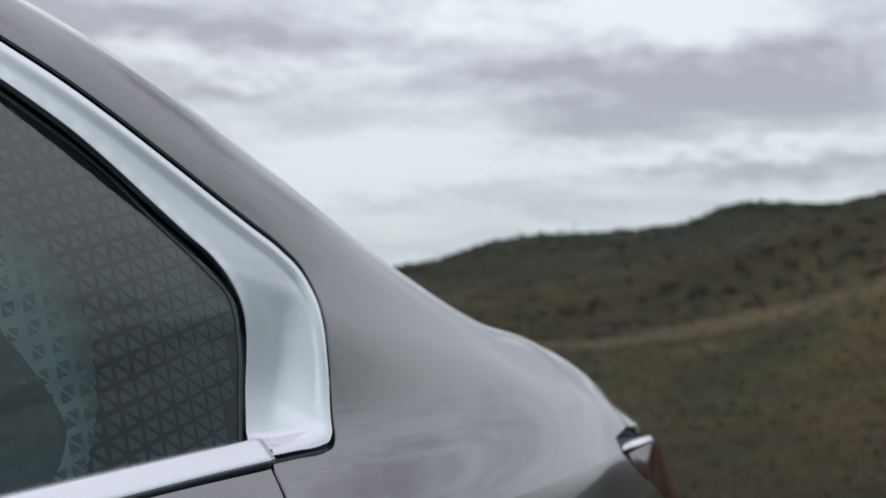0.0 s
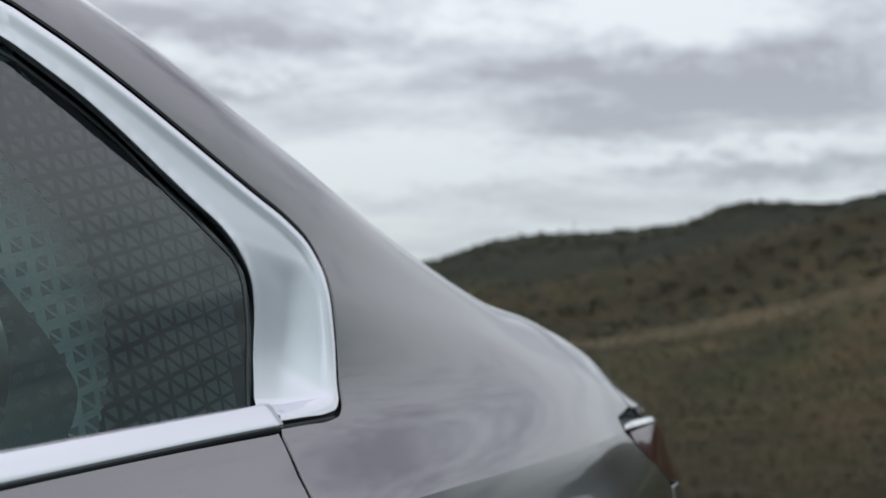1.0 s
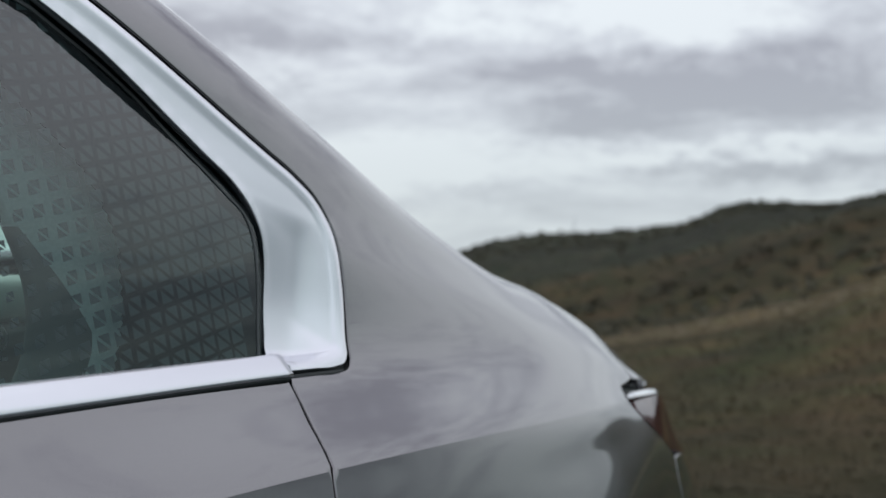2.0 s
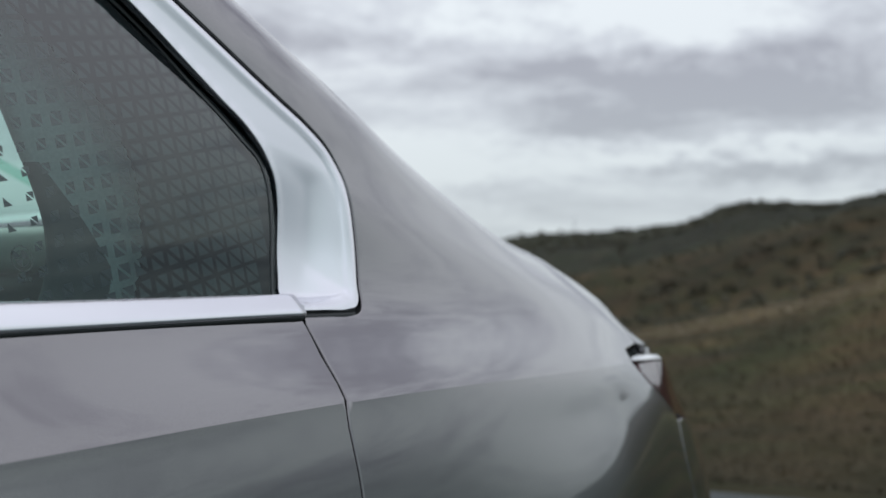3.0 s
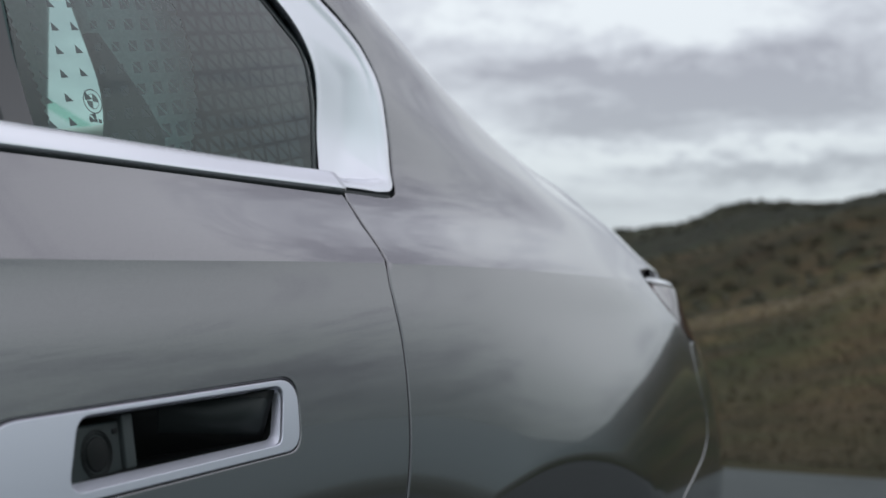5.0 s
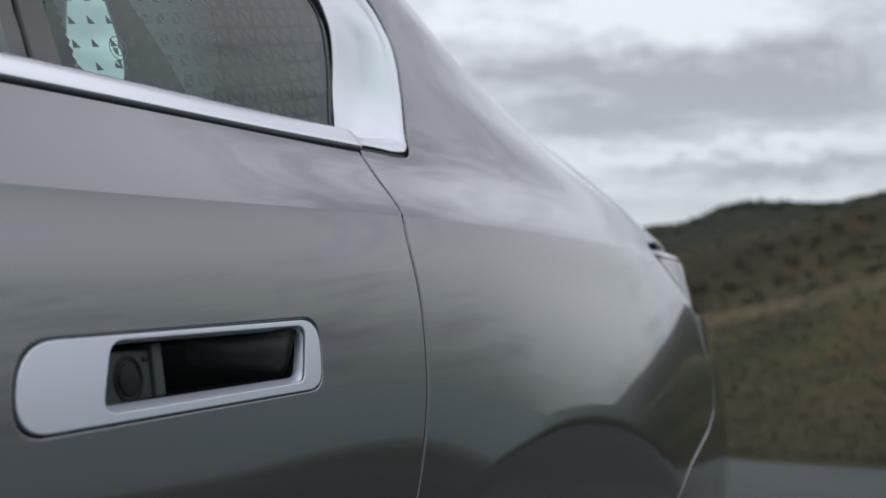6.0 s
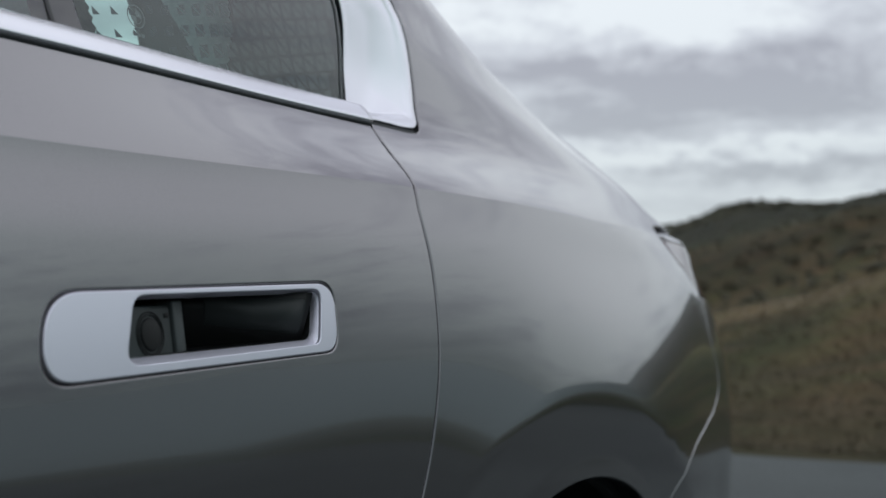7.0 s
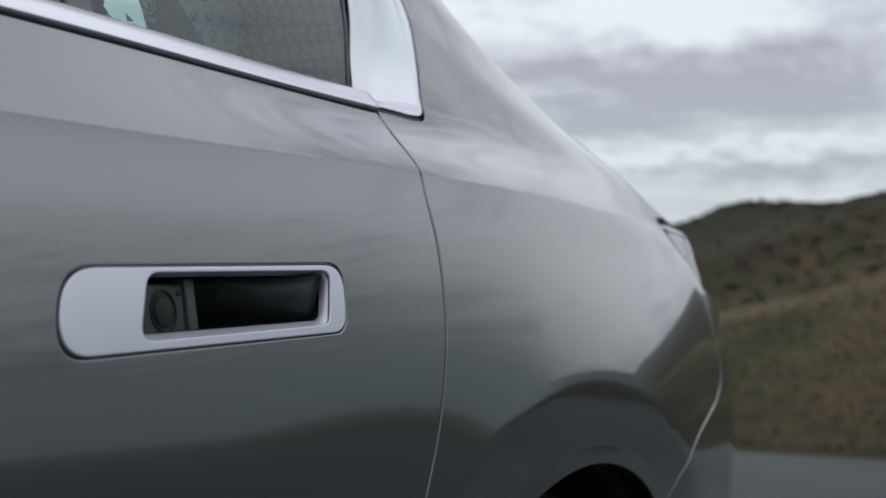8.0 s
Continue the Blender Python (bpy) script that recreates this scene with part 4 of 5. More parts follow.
PRINT_EDGE = [(-0.2129, 1.0818), (-0.1943, 1.0990), (-0.1860, 1.1145), (-0.1735, 1.1430), (-0.1680, 1.1745), (-0.1650, 1.2025), (-0.1725, 1.2310), (-0.1850, 1.2590),
              (-0.1990, 1.2735), (-0.2145, 1.2895), (-0.2391, 1.3093), (-0.2607, 1.3306), (-0.3379, 1.3688), (-0.3939, 1.3848)]


def build_frit(parent):
    """Triangles printed on the rear quarter glass between upright, rising and falling lines; they shrink towards the front."""
    verts, tris = [], []
    seal = np.array(curve(SEAL_IN, 0.01))
    edge_x = spline(seal[:, 1] + np.arange(len(seal)) * 1e-6, seal[:, 0])
    print_x = spline([q[1] for q in PRINT_EDGE], [q[0] for q in PRINT_EDGE])
    w, rise, p = 0.0202, 0.0047, 0.0183
    for i in range(0, 20):
        xr, xl = 0.0121 - i * w, 0.0121 - (i + 1) * w
        zl = 1.0873 - (i + 1) * rise
        for j in range(-1, 24):
            l0, l1 = zl + j * p, zl + (j + 1) * p
            for upper, tri in enumerate((((xl, l0), (xr, l0 + rise), (xl, l1)), ((xr, l0 + rise), (xr, l1 + rise), (xl, l1)))):
                a = np.array(tri)
                c = a.mean(0)
                cell = np.array(((xl + xr) / 2, (l0 + l1 + rise) / 2))
                if c[1] < 1.093 or c[1] > 1.40 or c[0] > float(edge_x(min(c[1], 1.385))) - 0.004 or np.any(a[:, 0] > edge_x(np.minimum(a[:, 1], 1.385)) + 0.001) or c[0] < -0.364:
                    continue
                past = float(print_x(min(c[1], 1.3845))) - c[0]
                if past < 0:
                    shrink = max(0.0, 1.0 - (0.0008 + 0.0062 * max(0.0, 0.012 - c[0])) / 0.0046)
                    a = c + (a - c) * shrink
                else:
                    # past the black border the pairs draw apart and dwindle, faster low down
                    rate = 4.4 - 2.6 * smooth01((c[1] - 1.17) / 0.12)
                    size = 0.94 - rate * past
                    if size < 0.42 and upper:
                        continue
                    a = cell + (c + (a - c) * 0.70 - cell) * max(size, 0.55 if size < 0.42 else 0.42)
                q, n = on_pane(a[:, 0], a[:, 1], 0.0006)
                b = len(verts)
                verts += q.tolist()
                tris.append((b, b + 1, b + 2))
    me = bpy.data.meshes.new("printed_triangles")
    me.from_pydata(verts, [], tris)
    ob = mesh_object("printed_triangles", me, FRIT, parent, "grey triangle pattern printed on the glass")
    tagged(ob, kind="stuff")


def build_logo(parent):
    """The glass maker's round mark and a line under it, as plain shapes."""
    p, n = on_pane([-0.297], [1.1288], 0.0015)
    o, nn = Vector(p[0]), Vector(n[0])
    ex = Vector((1, 0, 0)) - nn * nn.x
    ex.normalize()
    ez = ex.cross(nn) * -1
    if ez.z < 0:
        ez = -ez
    bm = bmesh.new()
    def ring(r0, r1, a0, a1, k=16):
        q = [[bm.verts.new(o + (ex * math.cos(a) + ez * math.sin(a)) * r) for r in (r0, r1)] for a in np.linspace(radians(a0), radians(a1), k + 1)]
        for u, v in zip(q, q[1:]):
            bm.faces.new((u[0], u[1], v[1], v[0]))
    ring(0.0088, 0.0098, 0, 360, 32)
    ring(0.0002, 0.0058, 0, 90, 8)
    ring(0.0002, 0.0058, 180, 270, 8)
    ring(0.0056, 0.0061, 0, 360, 32)
    for x0 in (-0.006, -0.001, 0.0035):
        q = [bm.verts.new(o + ex * (x0 + a) + ez * (-0.0165 + b)) for a, b in ((0, 0), (0.0035, 0), (0.0035, 0.003), (0, 0.003))]
        bm.faces.new(q)
    part("maker_mark", bm, GLOSS_BLACK, parent, "small round dark mark with bars below", smooth=False)


def flare(p):
    """The wing turns in towards the wheel opening and ends in a flat lip."""
    r = np.hypot(p[:, 0] - ARCH_X, p[:, 2] - ARCH_Z)
    a = np.clip(0.497 - r, 0, 0.02)
    turned = 0.22 * (a * a / 0.04 + np.clip(0.477 - r, 0, 0.062))
    return -turned - 0.05 * np.clip(0.415 - r, 0, 0.03)


def build_car():
    car = thing("sedan_car", label="grey metallic saloon car with satin window trim parked on asphalt", category="car")
    outline = body_side_outline()
    cut_x = spline([q[1] for q in CUT[::-1]], [q[0] for q in CUT[::-1]])
    near_edge = {q: float(cut_x(skin([-0.042], [q])[0][0][2])) for q in (5.7, 5.85, 5.94, 6.0, 6.06, 6.15, 6.3)}
    crease_line = [[(v, q) for v in [x + GAP + 0.005] + list(np.arange(0.0, 0.69, 0.02))] for q, x in near_edge.items()]
    arch_rows = [side(arc_points(ARCH_X, ARCH_Z, r, a0, 176, 60)) for r, a0 in ((0.398, 52), (0.408, 54), (0.418, 56), (0.43, 58), (0.442, 59), (0.454, 60), (0.466, 61), (0.478, 62), (0.49, 63), (0.502, 64))]
    panel("body_side", PAINT, car, outline, "grey metallic rear wing and roof pillar", spacing=(0.018, 0.018), lines=crease_line + arch_rows, shape=flare)
    panel("body_side", PAINT, car, outline, "", spacing=(0.05, 0.05), mirror=True)
    panel("side_lining", DARK_CLOTH, car, outline, "dark cabin lining", spacing=(0.06, 0.06), push=-0.06, lip=0.001)
    panel("side_lining", DARK_CLOTH, car, outline, "", spacing=(0.06, 0.06), push=-0.06, lip=0.001, mirror=True)

    # rear door, front door, front wing on both sides
    belt_line = curve(BELT + [(CUT[0][0], 1.0765)], 0.02)
    split_x = -1.02
    rear_top = [q for q in belt_line if q[0] > split_x + 0.01]
    split = [(-1.02, 1.066), (-1.03, 0.9), (-1.04, 0.7), (-1.05, 0.5), (-1.04, 0.27)]
    rear = [(split[0][0] + GAP, rear_top[0][1] - 0.001)] + [(x, z - 0.0010) for x, z in rear_top[1:-1]] + offset(curve(CUT), -GAP)
    rear += [(x + GAP, z) for x, z in curve(split[::-1], 0.03)[:-1]]
    rear_o = side(rear)
    hole = side(dense([tuple(q) for q in np.array(HANDLE_O) + (np.array(HANDLE_O) - np.mean(HANDLE_O, 0)) * (0.032, 0.14)], 0.01))
    crease_d = [[(v, q) for v in list(np.arange(-0.98, -0.065, 0.02)) + [x - GAP - 0.005]] for q, x in near_edge.items()]
    door = panel("rear_door", PAINT, car, rear_o, "grey metallic rear door", holes=[hole], spacing=(0.022, 0.022), lines=crease_d, depth=0.02)
    panel("rear_door", PAINT, car, rear_o, "", spacing=(0.05, 0.05), mirror=True)
    build_handle(door)
    for mirrored in (False, True):
        panel("door_lining", LEATHER, car, rear_o, "", spacing=(0.06, 0.06), push=-0.075, lip=0.001, mirror=mirrored)
    front_top = [q for q in belt_line if -2.30 < q[0] < split_x - 0.01]
    front = [(x, z - 0.003) for x, z in front_top] + [(x - GAP, z) for x, z in curve(split, 0.03)]
    front += [(-2.20, 0.27), (-2.27, 0.5), (-2.30, 0.75), (-2.31, 0.95)]
    front_o = side(front)
    for mirrored in (False, True):
        panel("front_door", PAINT, car, front_o, "", spacing=(0.06, 0.05), mirror=mirrored)
        panel("door_lining", LEATHER, car, front_o, "", spacing=(0.08, 0.08), push=-0.075, lip=0.001, mirror=mirrored)
    fx = ARCH_X - 3.215
    wing = side([(-2.315, 0.95), (-2.305, 0.75), (-2.275, 0.5), (-2.205, 0.27)] + arc_points(fx, ARCH_Z, ARCH_R, -6, 188, 50))
    wing += [(-3.9, 0.5), (-4.1, 1.5), (-4.2, 3.0), (-4.2, S_TOP), (-3.4, S_TOP), (-2.4, S_TOP), (-2.32, 8.0)]
    for mirrored in (False, True):
        panel("front_wing", PAINT, car, wing, "", spacing=(0.06, 0.06), mirror=mirrored)
    both_halves("bonnet", PAINT, car, -4.2, -2.45, S_TOP + 0.03, 12.0)
    both_halves("windscreen", FAR_GLASS, car, -2.40, -1.62, S_TOP + 0.03, 12.0)
    both_halves("roof", PAINT, car, -1.58, -0.42, S_TOP + 0.03, 12.0)
    both_halves("headliner", TRIM_CLOTH, car, -1.55, -0.42, S_TOP + 0.03, 12.0, push=-0.05)
    both_halves("rear_window", FAR_GLASS, car, -0.39, 0.50, S_TOP + 0.03, 12.0)
    both_halves("boot_lid", PAINT, car, 0.53, 0.928, S_TOP + 0.03, 12.0)

    # rear bumper, boot end and lamps
    lamp_low = offset(LAMP_CUT, GAP)
    edge = side(curve(offset(BUMPER_CUT, GAP), 0.01))
    bump = edge + side(arc_points(ARCH_X, ARCH_Z, ARCH_R, 45.5, -2, 30)) + [(0.65, 0.3), (0.9, 0.2), (1.1, 0.15), (1.36, 0.15), (1.6, 0.15), (1.895, 0.15)]
    bump += [(1.895, 3.9), (1.6, 3.95), (1.36, 4.05), (1.22, 4.15), (1.1, 4.25), (1.0, 4.36), (0.93, 4.44)]
    for mirrored in (False, True):
        panel("bumper", PAINT, car, dense(bump, 0.03), "grey metallic rear bumper" if not mirrored else "", spacing=(0.025, 0.025), lip=0.0045, mirror=mirrored, shape=flare)
    lens_edge = [(0.872, 5.94), (0.862, 5.7), (0.846, 5.42)]
    side_lens = side(lamp_low[1:4]) + lens_edge[::-1] + [(0.80, 5.93), (0.765, 5.92)]
    lamp = side(lamp_low[3:]) + [(0.93, 4.50), (1.0, 4.42), (1.1, 4.31), (1.22, 4.2), (1.30, 4.2), (1.30, 5.9), (1.22, 5.92), (1.1, 5.93), (0.96, 5.94)] + [(v + 0.002, q) for v, q in lens_edge]
    for mirrored in (False, True):
        panel("rear_lamp", LAMP_RED, car, dense(lamp, 0.02), "dark red rear lamp lens" if not mirrored else "", spacing=(0.02, 0.02), push=-0.001, mirror=mirrored)
        panel("side_lens", CLEAR_LENS, car, dense(side_lens, 0.015), "smooth dark red side of the rear lamp" if not mirrored else "", spacing=(0.015, 0.015), lip=0.001, mirror=mirrored)
        strip_o = dense([(0.748, 6.04), (0.80, 6.03), (0.96, 6.02), (1.1, 6.02), (1.3, 6.02), (1.3, 6.14), (1.1, 6.13), (0.95, 6.12), (0.80, 6.12), (0.765, 6.09)], 0.02)
        panel("lamp_trim", CHROME, car, strip_o, "bright trim above the rear lamp" if not mirrored else "", spacing=(0.02, 0.01), mirror=mirrored)
        tail_o = dense([(0.860, 6.42), (0.95, 6.43), (1.1, 6.44), (1.36, 6.45), (1.6, 6.45), (1.895, 6.4), (1.895, 12.0), (0.94, 12.0), (0.94, S_TOP), (0.935, 9.0), (0.915, 8.4), (0.89, 7.6), (0.87, 6.9)], 0.05)
        panel("boot_end", PAINT, car, tail_o, "", spacing=(0.04, 0.04), mirror=mirrored)
        back_o = dense([(1.32, 4.2), (1.895, 4.1), (1.895, 6.3), (1.32, 6.3)], 0.05)
        panel("boot_panel", PAINT, car, back_o, "", spacing=(0.04, 0.04), push=-0.004, mirror=mirrored)
        gap_o = dense([(0.74, 5.9), (1.2, 5.9), (1.2, 6.6), (0.86, 6.6), (0.75, 6.3)], 0.03)
        panel("lamp_housing", GREY_PLASTIC, car, gap_o, "", spacing=(0.03, 0.03), push=-0.022, mirror=mirrored)

    # satin window trim round the pillar: a proud outer lip, then a hollow down to the glass
    lip_line = curve(DLO, 0.006)
    front_line = curve([DLO[-1]] + DLO_FRONT, 0.03)[1:]
    inner = curve(CHROME_IN[::-1], 0.006)
    inner_front = curve(CHROME_IN_FRONT[::-1] + [CHROME_IN[-1]], 0.03)[:-1]
    full_lip = lip_line + front_line
    moved = offset(full_lip, 0.0075)
    moved[0] = (0.0015, DLO[0][1] + 0.0075)
    frame = side(moved + inner_front + inner[:-1] + [(0.003, 1.0905), (0.003, 1.0865)])
    far = edge_distance(curve(DLO, 0.002) + front_line)
    near_in = edge_distance(inner_front + curve(CHROME_IN[::-1], 0.002))
    rows = [side(offset(lip_line[3:], d)) for d in (0.0105, 0.0135, 0.0165, 0.0195, 0.0210, 0.0225, 0.0242, 0.027)]

    # the hollow is worked out on a fine grid and smoothed, so that it has no facets
    gx, gz = np.arange(-0.30, 0.165, 0.0015), np.arange(1.07, 1.47, 0.0015)
    gq = np.array([(x, z) for x in gx for z in gz])
    flank = edge_distance(curve(DLO[3:], 0.002) + front_line)
    gd = flank(gq) - 0.0075
    low_end = smooth01((1.30 - gq[:, 1]) / 0.16)
    foot = smooth01((gq[:, 1] - 1.0905) / 0.014)
    deep = (0.0125 * low_end * foot * smooth01((gd - 0.008) / 0.056) + 0.0002 * smooth01((gd - 0.012) / 0.016)).reshape(len(gx), len(gz))
    for _ in range(11):
        pad = np.pad(deep, 1, mode="edge")
        deep = (pad[:-2, 1:-1] + pad[2:, 1:-1] + pad[1:-1, :-2] + pad[1:-1, 2:] + 4 * deep) / 8

    def hollow(p):
        q = p[:, [0, 2]]
        d, e = far(q) - 0.0075, near_in(q)
        fx_, fz_ = np.clip((q[:, 0] - gx[0]) / 0.0015, 0, len(gx) - 1.001), np.clip((q[:, 1] - gz[0]) / 0.0015, 0, len(gz) - 1.001)
        ix, iz = fx_.astype(int), fz_.astype(int)
        tx, tz = fx_ - ix, fz_ - iz
        h = lerp(lerp(deep[ix, iz], deep[ix + 1, iz], tx), lerp(deep[ix, iz + 1], deep[ix + 1, iz + 1], tx), tz)
        bead = 0.0014 * np.exp(-((d - 0.006) / 0.006) ** 2)
        step = (0.0003 + 0.0019 * smooth01((1.27 - q[:, 1]) / 0.08)) * smooth01((d - 0.0130) / 0.004)
        return bead - step - h + 0.0004 * np.exp(-(e / 0.005) ** 2)
    panel("pillar_trim", SATIN, car, frame, "satin aluminium window surround with a hollow pillar end",
          spacing=(0.0045, 0.0045), lip=0.001, depth=0.006, shape=hollow, lines=rows)
    panel("pillar_trim", SATIN, car, frame, "", spacing=(0.03, 0.03), lip=0.001, depth=0.006, mirror=True)

    # black gasket behind the trim's outer edge and between trim and glass
    seal_front = SEAL_IN_FRONT[::-1] + [SEAL_IN[-1]]
    seal_line = curve(seal_front, 0.03)[:-1] + curve(SEAL_IN[::-1], 0.006)
    outer_ring = inner_front + inner
    outer_big = [(x + 0.004, z + 0.004) for x, z in outer_ring]
    bottom = [(-0.004, 1.084), (-0.022, 1.088)]
    gasket = outer_big + bottom + seal_line[::-1]
    panel("window_seal", SEAL_RUBBER, car, side(gasket), "black rubber window seal", spacing=(0.008, 0.005), push=-0.0075, pane=True, lip=0.001, depth=0.004)
    panel("window_seal", SEAL_RUBBER, car, side(gasket), "", spacing=(0.04, 0.03), push=-0.0075, pane=True, lip=0.001, depth=0.004, mirror=True)
    lip_in = offset(seal_line, -0.0026)
    panel("seal_lip", LIP_GREY, car, side(seal_line + lip_in[::-1]), "thin grey lip along the edge of the pane", spacing=(0.01, 0.004), push=0.0010, lip=0.0004, depth=0.001, pane=True)
    panel("gap_filler", RUBBER, car, side(offset(full_lip, -0.004) + offset(full_lip, 0.012)[::-1]), "", spacing=(0.01, 0.006), push=-0.009, lip=0.001, depth=0.003)

    # belt moulding along the door, with its dark foot
    belt_z = spline([p[0] for p in BELT] + [-0.004, 0.01], [p[1] for p in BELT] + [1.0785, 1.0785])
    xs = list(np.arange(-2.3, -0.3, 0.05)) + list(np.arange(-0.3, -0.004, 0.012)) + [-0.0035]
    high = lambda x: 0.0245
    strip("belt_moulding", SATIN, car, xs, lambda x: float(belt_z(x)) + 0.0015, high,
          [(0.0, -0.006), (0.0, 0.0022), (0.02, 0.0036), (0.06, 0.0043), (0.25, 0.0041), (0.5, 0.0030), (0.75, 0.0012), (0.86, -0.0005), (0.92, -0.003), (0.97, -0.008), (1.0, -0.016)],
          "satin aluminium belt moulding")
    strip("belt_seal", RUBBER, car, xs, lambda x: float(belt_z(x)) - 0.0006, lambda x: 0.0022,
          [(0.0, -0.010), (0.05, -0.003), (0.5, 0.0005), (0.9, 0.001), (1.0, -0.006)], "black rubber strip under the moulding")
    strip("belt_seal", RUBBER, car, list(np.arange(-0.004, 0.085, 0.006)), lambda x: 1.0768, lambda x: 0.0062,
          [(0.0, -0.010), (0.05, -0.003), (0.5, -0.001), (0.9, 0.0), (1.0, -0.006)])

    # glass
    post = -0.378
    pane = [(x, z) for x, z in [(q[0] + 0.004, q[1] + 0.003) for q in seal_line] if x > post + 0.012]
    pane = [(post + 0.012, 1.085)] + [(post + 0.012, pane[0][1])] + pane + [(-0.008, 1.085)]
    rear_glass = panel("quarter_glass", GLASS, car, side(dense(pane, 0.02)), "dark tinted rear side glass with printed triangles", spacing=(0.03, 0.02), push=0.0, pane=True, lip=0.0005, depth=0.003)
    panel("quarter_glass", FAR_GLASS, car, side(dense(pane, 0.02)), "", spacing=(0.04, 0.03), push=0.0, pane=True, lip=0.0005, depth=0.003, mirror=True)
    seal_fr = [q for q in seal_line if q[0] < post - 0.012]
    pane = [(x, z + 0.003) for x, z in seal_fr] + [(post - 0.012, seal_fr[-1][1] + 0.004), (post - 0.012, 1.083)] + [(x, z + 0.01) for x, z in belt_line[::-1] if x < post - 0.02]
    panel("door_glass", GLASS, car, side(dense(pane, 0.03)), "dark tinted door glass", spacing=(0.05, 0.03), push=-0.0125, lip=0.0005, depth=0.003)
    panel("door_glass", FAR_GLASS, car, side(dense(pane, 0.03)), "", spacing=(0.05, 0.03), push=-0.0125, lip=0.0005, depth=0.003, mirror=True)
    for mirrored in (False, True):
        bar = dense([(post - 0.012, 7.02), (post + 0.012, 7.02), (post + 0.012, 8.55), (post - 0.012, 8.55)], 0.02)
        panel("glass_post", GLOSS_BLACK, car, bar, "black post between the panes" if not mirrored else "", spacing=(0.02, 0.02), push=-0.0095, lip=0.003, mirror=mirrored)
    build_frit(rear_glass)
    build_logo(rear_glass)

    # black print round the clear part of the pane, with a serrated edge
    arc = curve(PRINT_EDGE, 0.005)
    teeth = [(x + (0.0050 if i % 2 else 0.0018), z) for i, (x, z) in enumerate(arc)]
    rim_top = [(-0.386, 1.428)] + [q for q in curve([(-0.386, 1.428), (-0.32, 1.418)] + [(x + 0.012, z + 0.012) for x, z in SEAL_IN[::-1]], 0.012)][1:]
    panel("black_print", BLACK_PRINT, rear_glass, side(teeth + rim_top + [(0.004, 1.085)]), "black glass border with serrated edge", spacing=(0.03, 0.03), push=-0.0045, pane=True, lip=0.0002, depth=0.0005)
    left = curve([(-0.338, 1.083), (-0.342, 1.110), (-0.362, 1.192), (-0.384, 1.29)], 0.004)
    left = [(x + (0.0015 if i % 2 else -0.0015), z) for i, (x, z) in enumerate(left)]
    panel("black_print", BLACK_PRINT, rear_glass, side([(-0.365, 1.085)] + left[:-8] + [(-0.365, 1.245)]), "", spacing=(0.03, 0.03), push=-0.0045, pane=True, lip=0.0002, depth=0.0005)

    # pillar lining behind the pane: its front edge is a curved upright
    edge_l = curve([(-0.29, 1.40), (-0.26, 1.32), (-0.218, 1.235), (-0.195, 1.190), (-0.185, 1.165), (-0.181, 1.13), (-0.187, 1.10), (-0.21, 1.06)], 0.01)
    bm = bmesh.new()
    rows = []
    for x, z in edge_l:
        hull = lambda d, z=z, x=x: max(0.19 - 0.2 * d, float(skin(np.array([x + d]), s_at([x + d], [z]))[0][0][1]) + 0.034)
        tp = min(max((1.215 - z) / 0.09, 0.0), 1.0)
        from_p, to_p = Vector((x + 0.003, 0.258, z)), Vector((x + 0.06, hull(0.06), z))
        way = [(x + 0.06, 0.33, z), (x + 0.02, 0.290, z), (x + 0.003, 0.273, z), (x, 0.265, z), tuple(from_p)]
        way += [tuple(from_p.lerp(to_p, 0.02 + 0.26 * tp)), tuple(from_p.lerp(to_p, 0.04 + 0.44 * tp)), tuple(to_p)]
        rows.append([bm.verts.new(q) for q in way + [(x + d, hull(d), z) for d in (0.10, 0.14, 0.20, 0.30)]])
    # low front strip: the lining's shade, painted by a darker material
    edge_bm = bmesh.new()
    for a, b in zip(rows, rows[1:]):
        low = a[0].co.z < 1.215
        for i in range(6 if low else 0, len(a) - 1):
            bm.faces.new((a[i], a[i + 1], b[i + 1], b[i]))
        for i in range(6 if low else 0):
            edge_bm.faces.new([edge_bm.verts.new(q.co) for q in (a[i], a[i + 1], b[i + 1], b[i])])
    bmesh.ops.remove_doubles(edge_bm, verts=edge_bm.verts[:], dist=1e-5)
    bmesh.ops.delete(bm, geom=[q for q in bm.verts if not q.link_faces], context="VERTS")
    part("pillar_lining", bm, TRIM_CLOTH, car, "grey cloth pillar lining inside the cabin")
    part("pillar_edge", edge_bm, SHADED_TRIM, car, "inner edge of the pillar lining with its shade painted in")

    # cabin
    bm = bmesh.new()
    box(bm, (-0.10, 0.22, 0.92), (0.45, 2 * MID - 0.22, 0.97), 0.01)
    part("parcel_shelf", bm, DARK_CLOTH, car)
    # added panel, standing in for the boot lid seen through the rear window
    bm = bmesh.new()
    box(bm, (0.60, 0.36, 0.93), (0.64, 2 * MID - 0.36, 1.182), 0.012, 3)
    part("boot_lid_stand_in", bm, TRIM_CLOTH, car, "added grey panel standing in for the boot lid seen through the rear window")
    for y in (0.56, 2 * MID - 0.56):
        bm = bmesh.new()
        box(bm, (0.0, y - 0.15, 0.90), (0.13, y + 0.15, 1.126), 0.02, 3)
        part("seat_shoulder", bm, LEATHER, car)
        bm = bmesh.new()
        box(bm, (-0.005, y - 0.155, 1.120), (0.135, y + 0.155, 1.176), 0.026, 5)
        part("seat_top", bm, PALE_LEATHER, car, "pale grey leather rounded top of the rear seat")
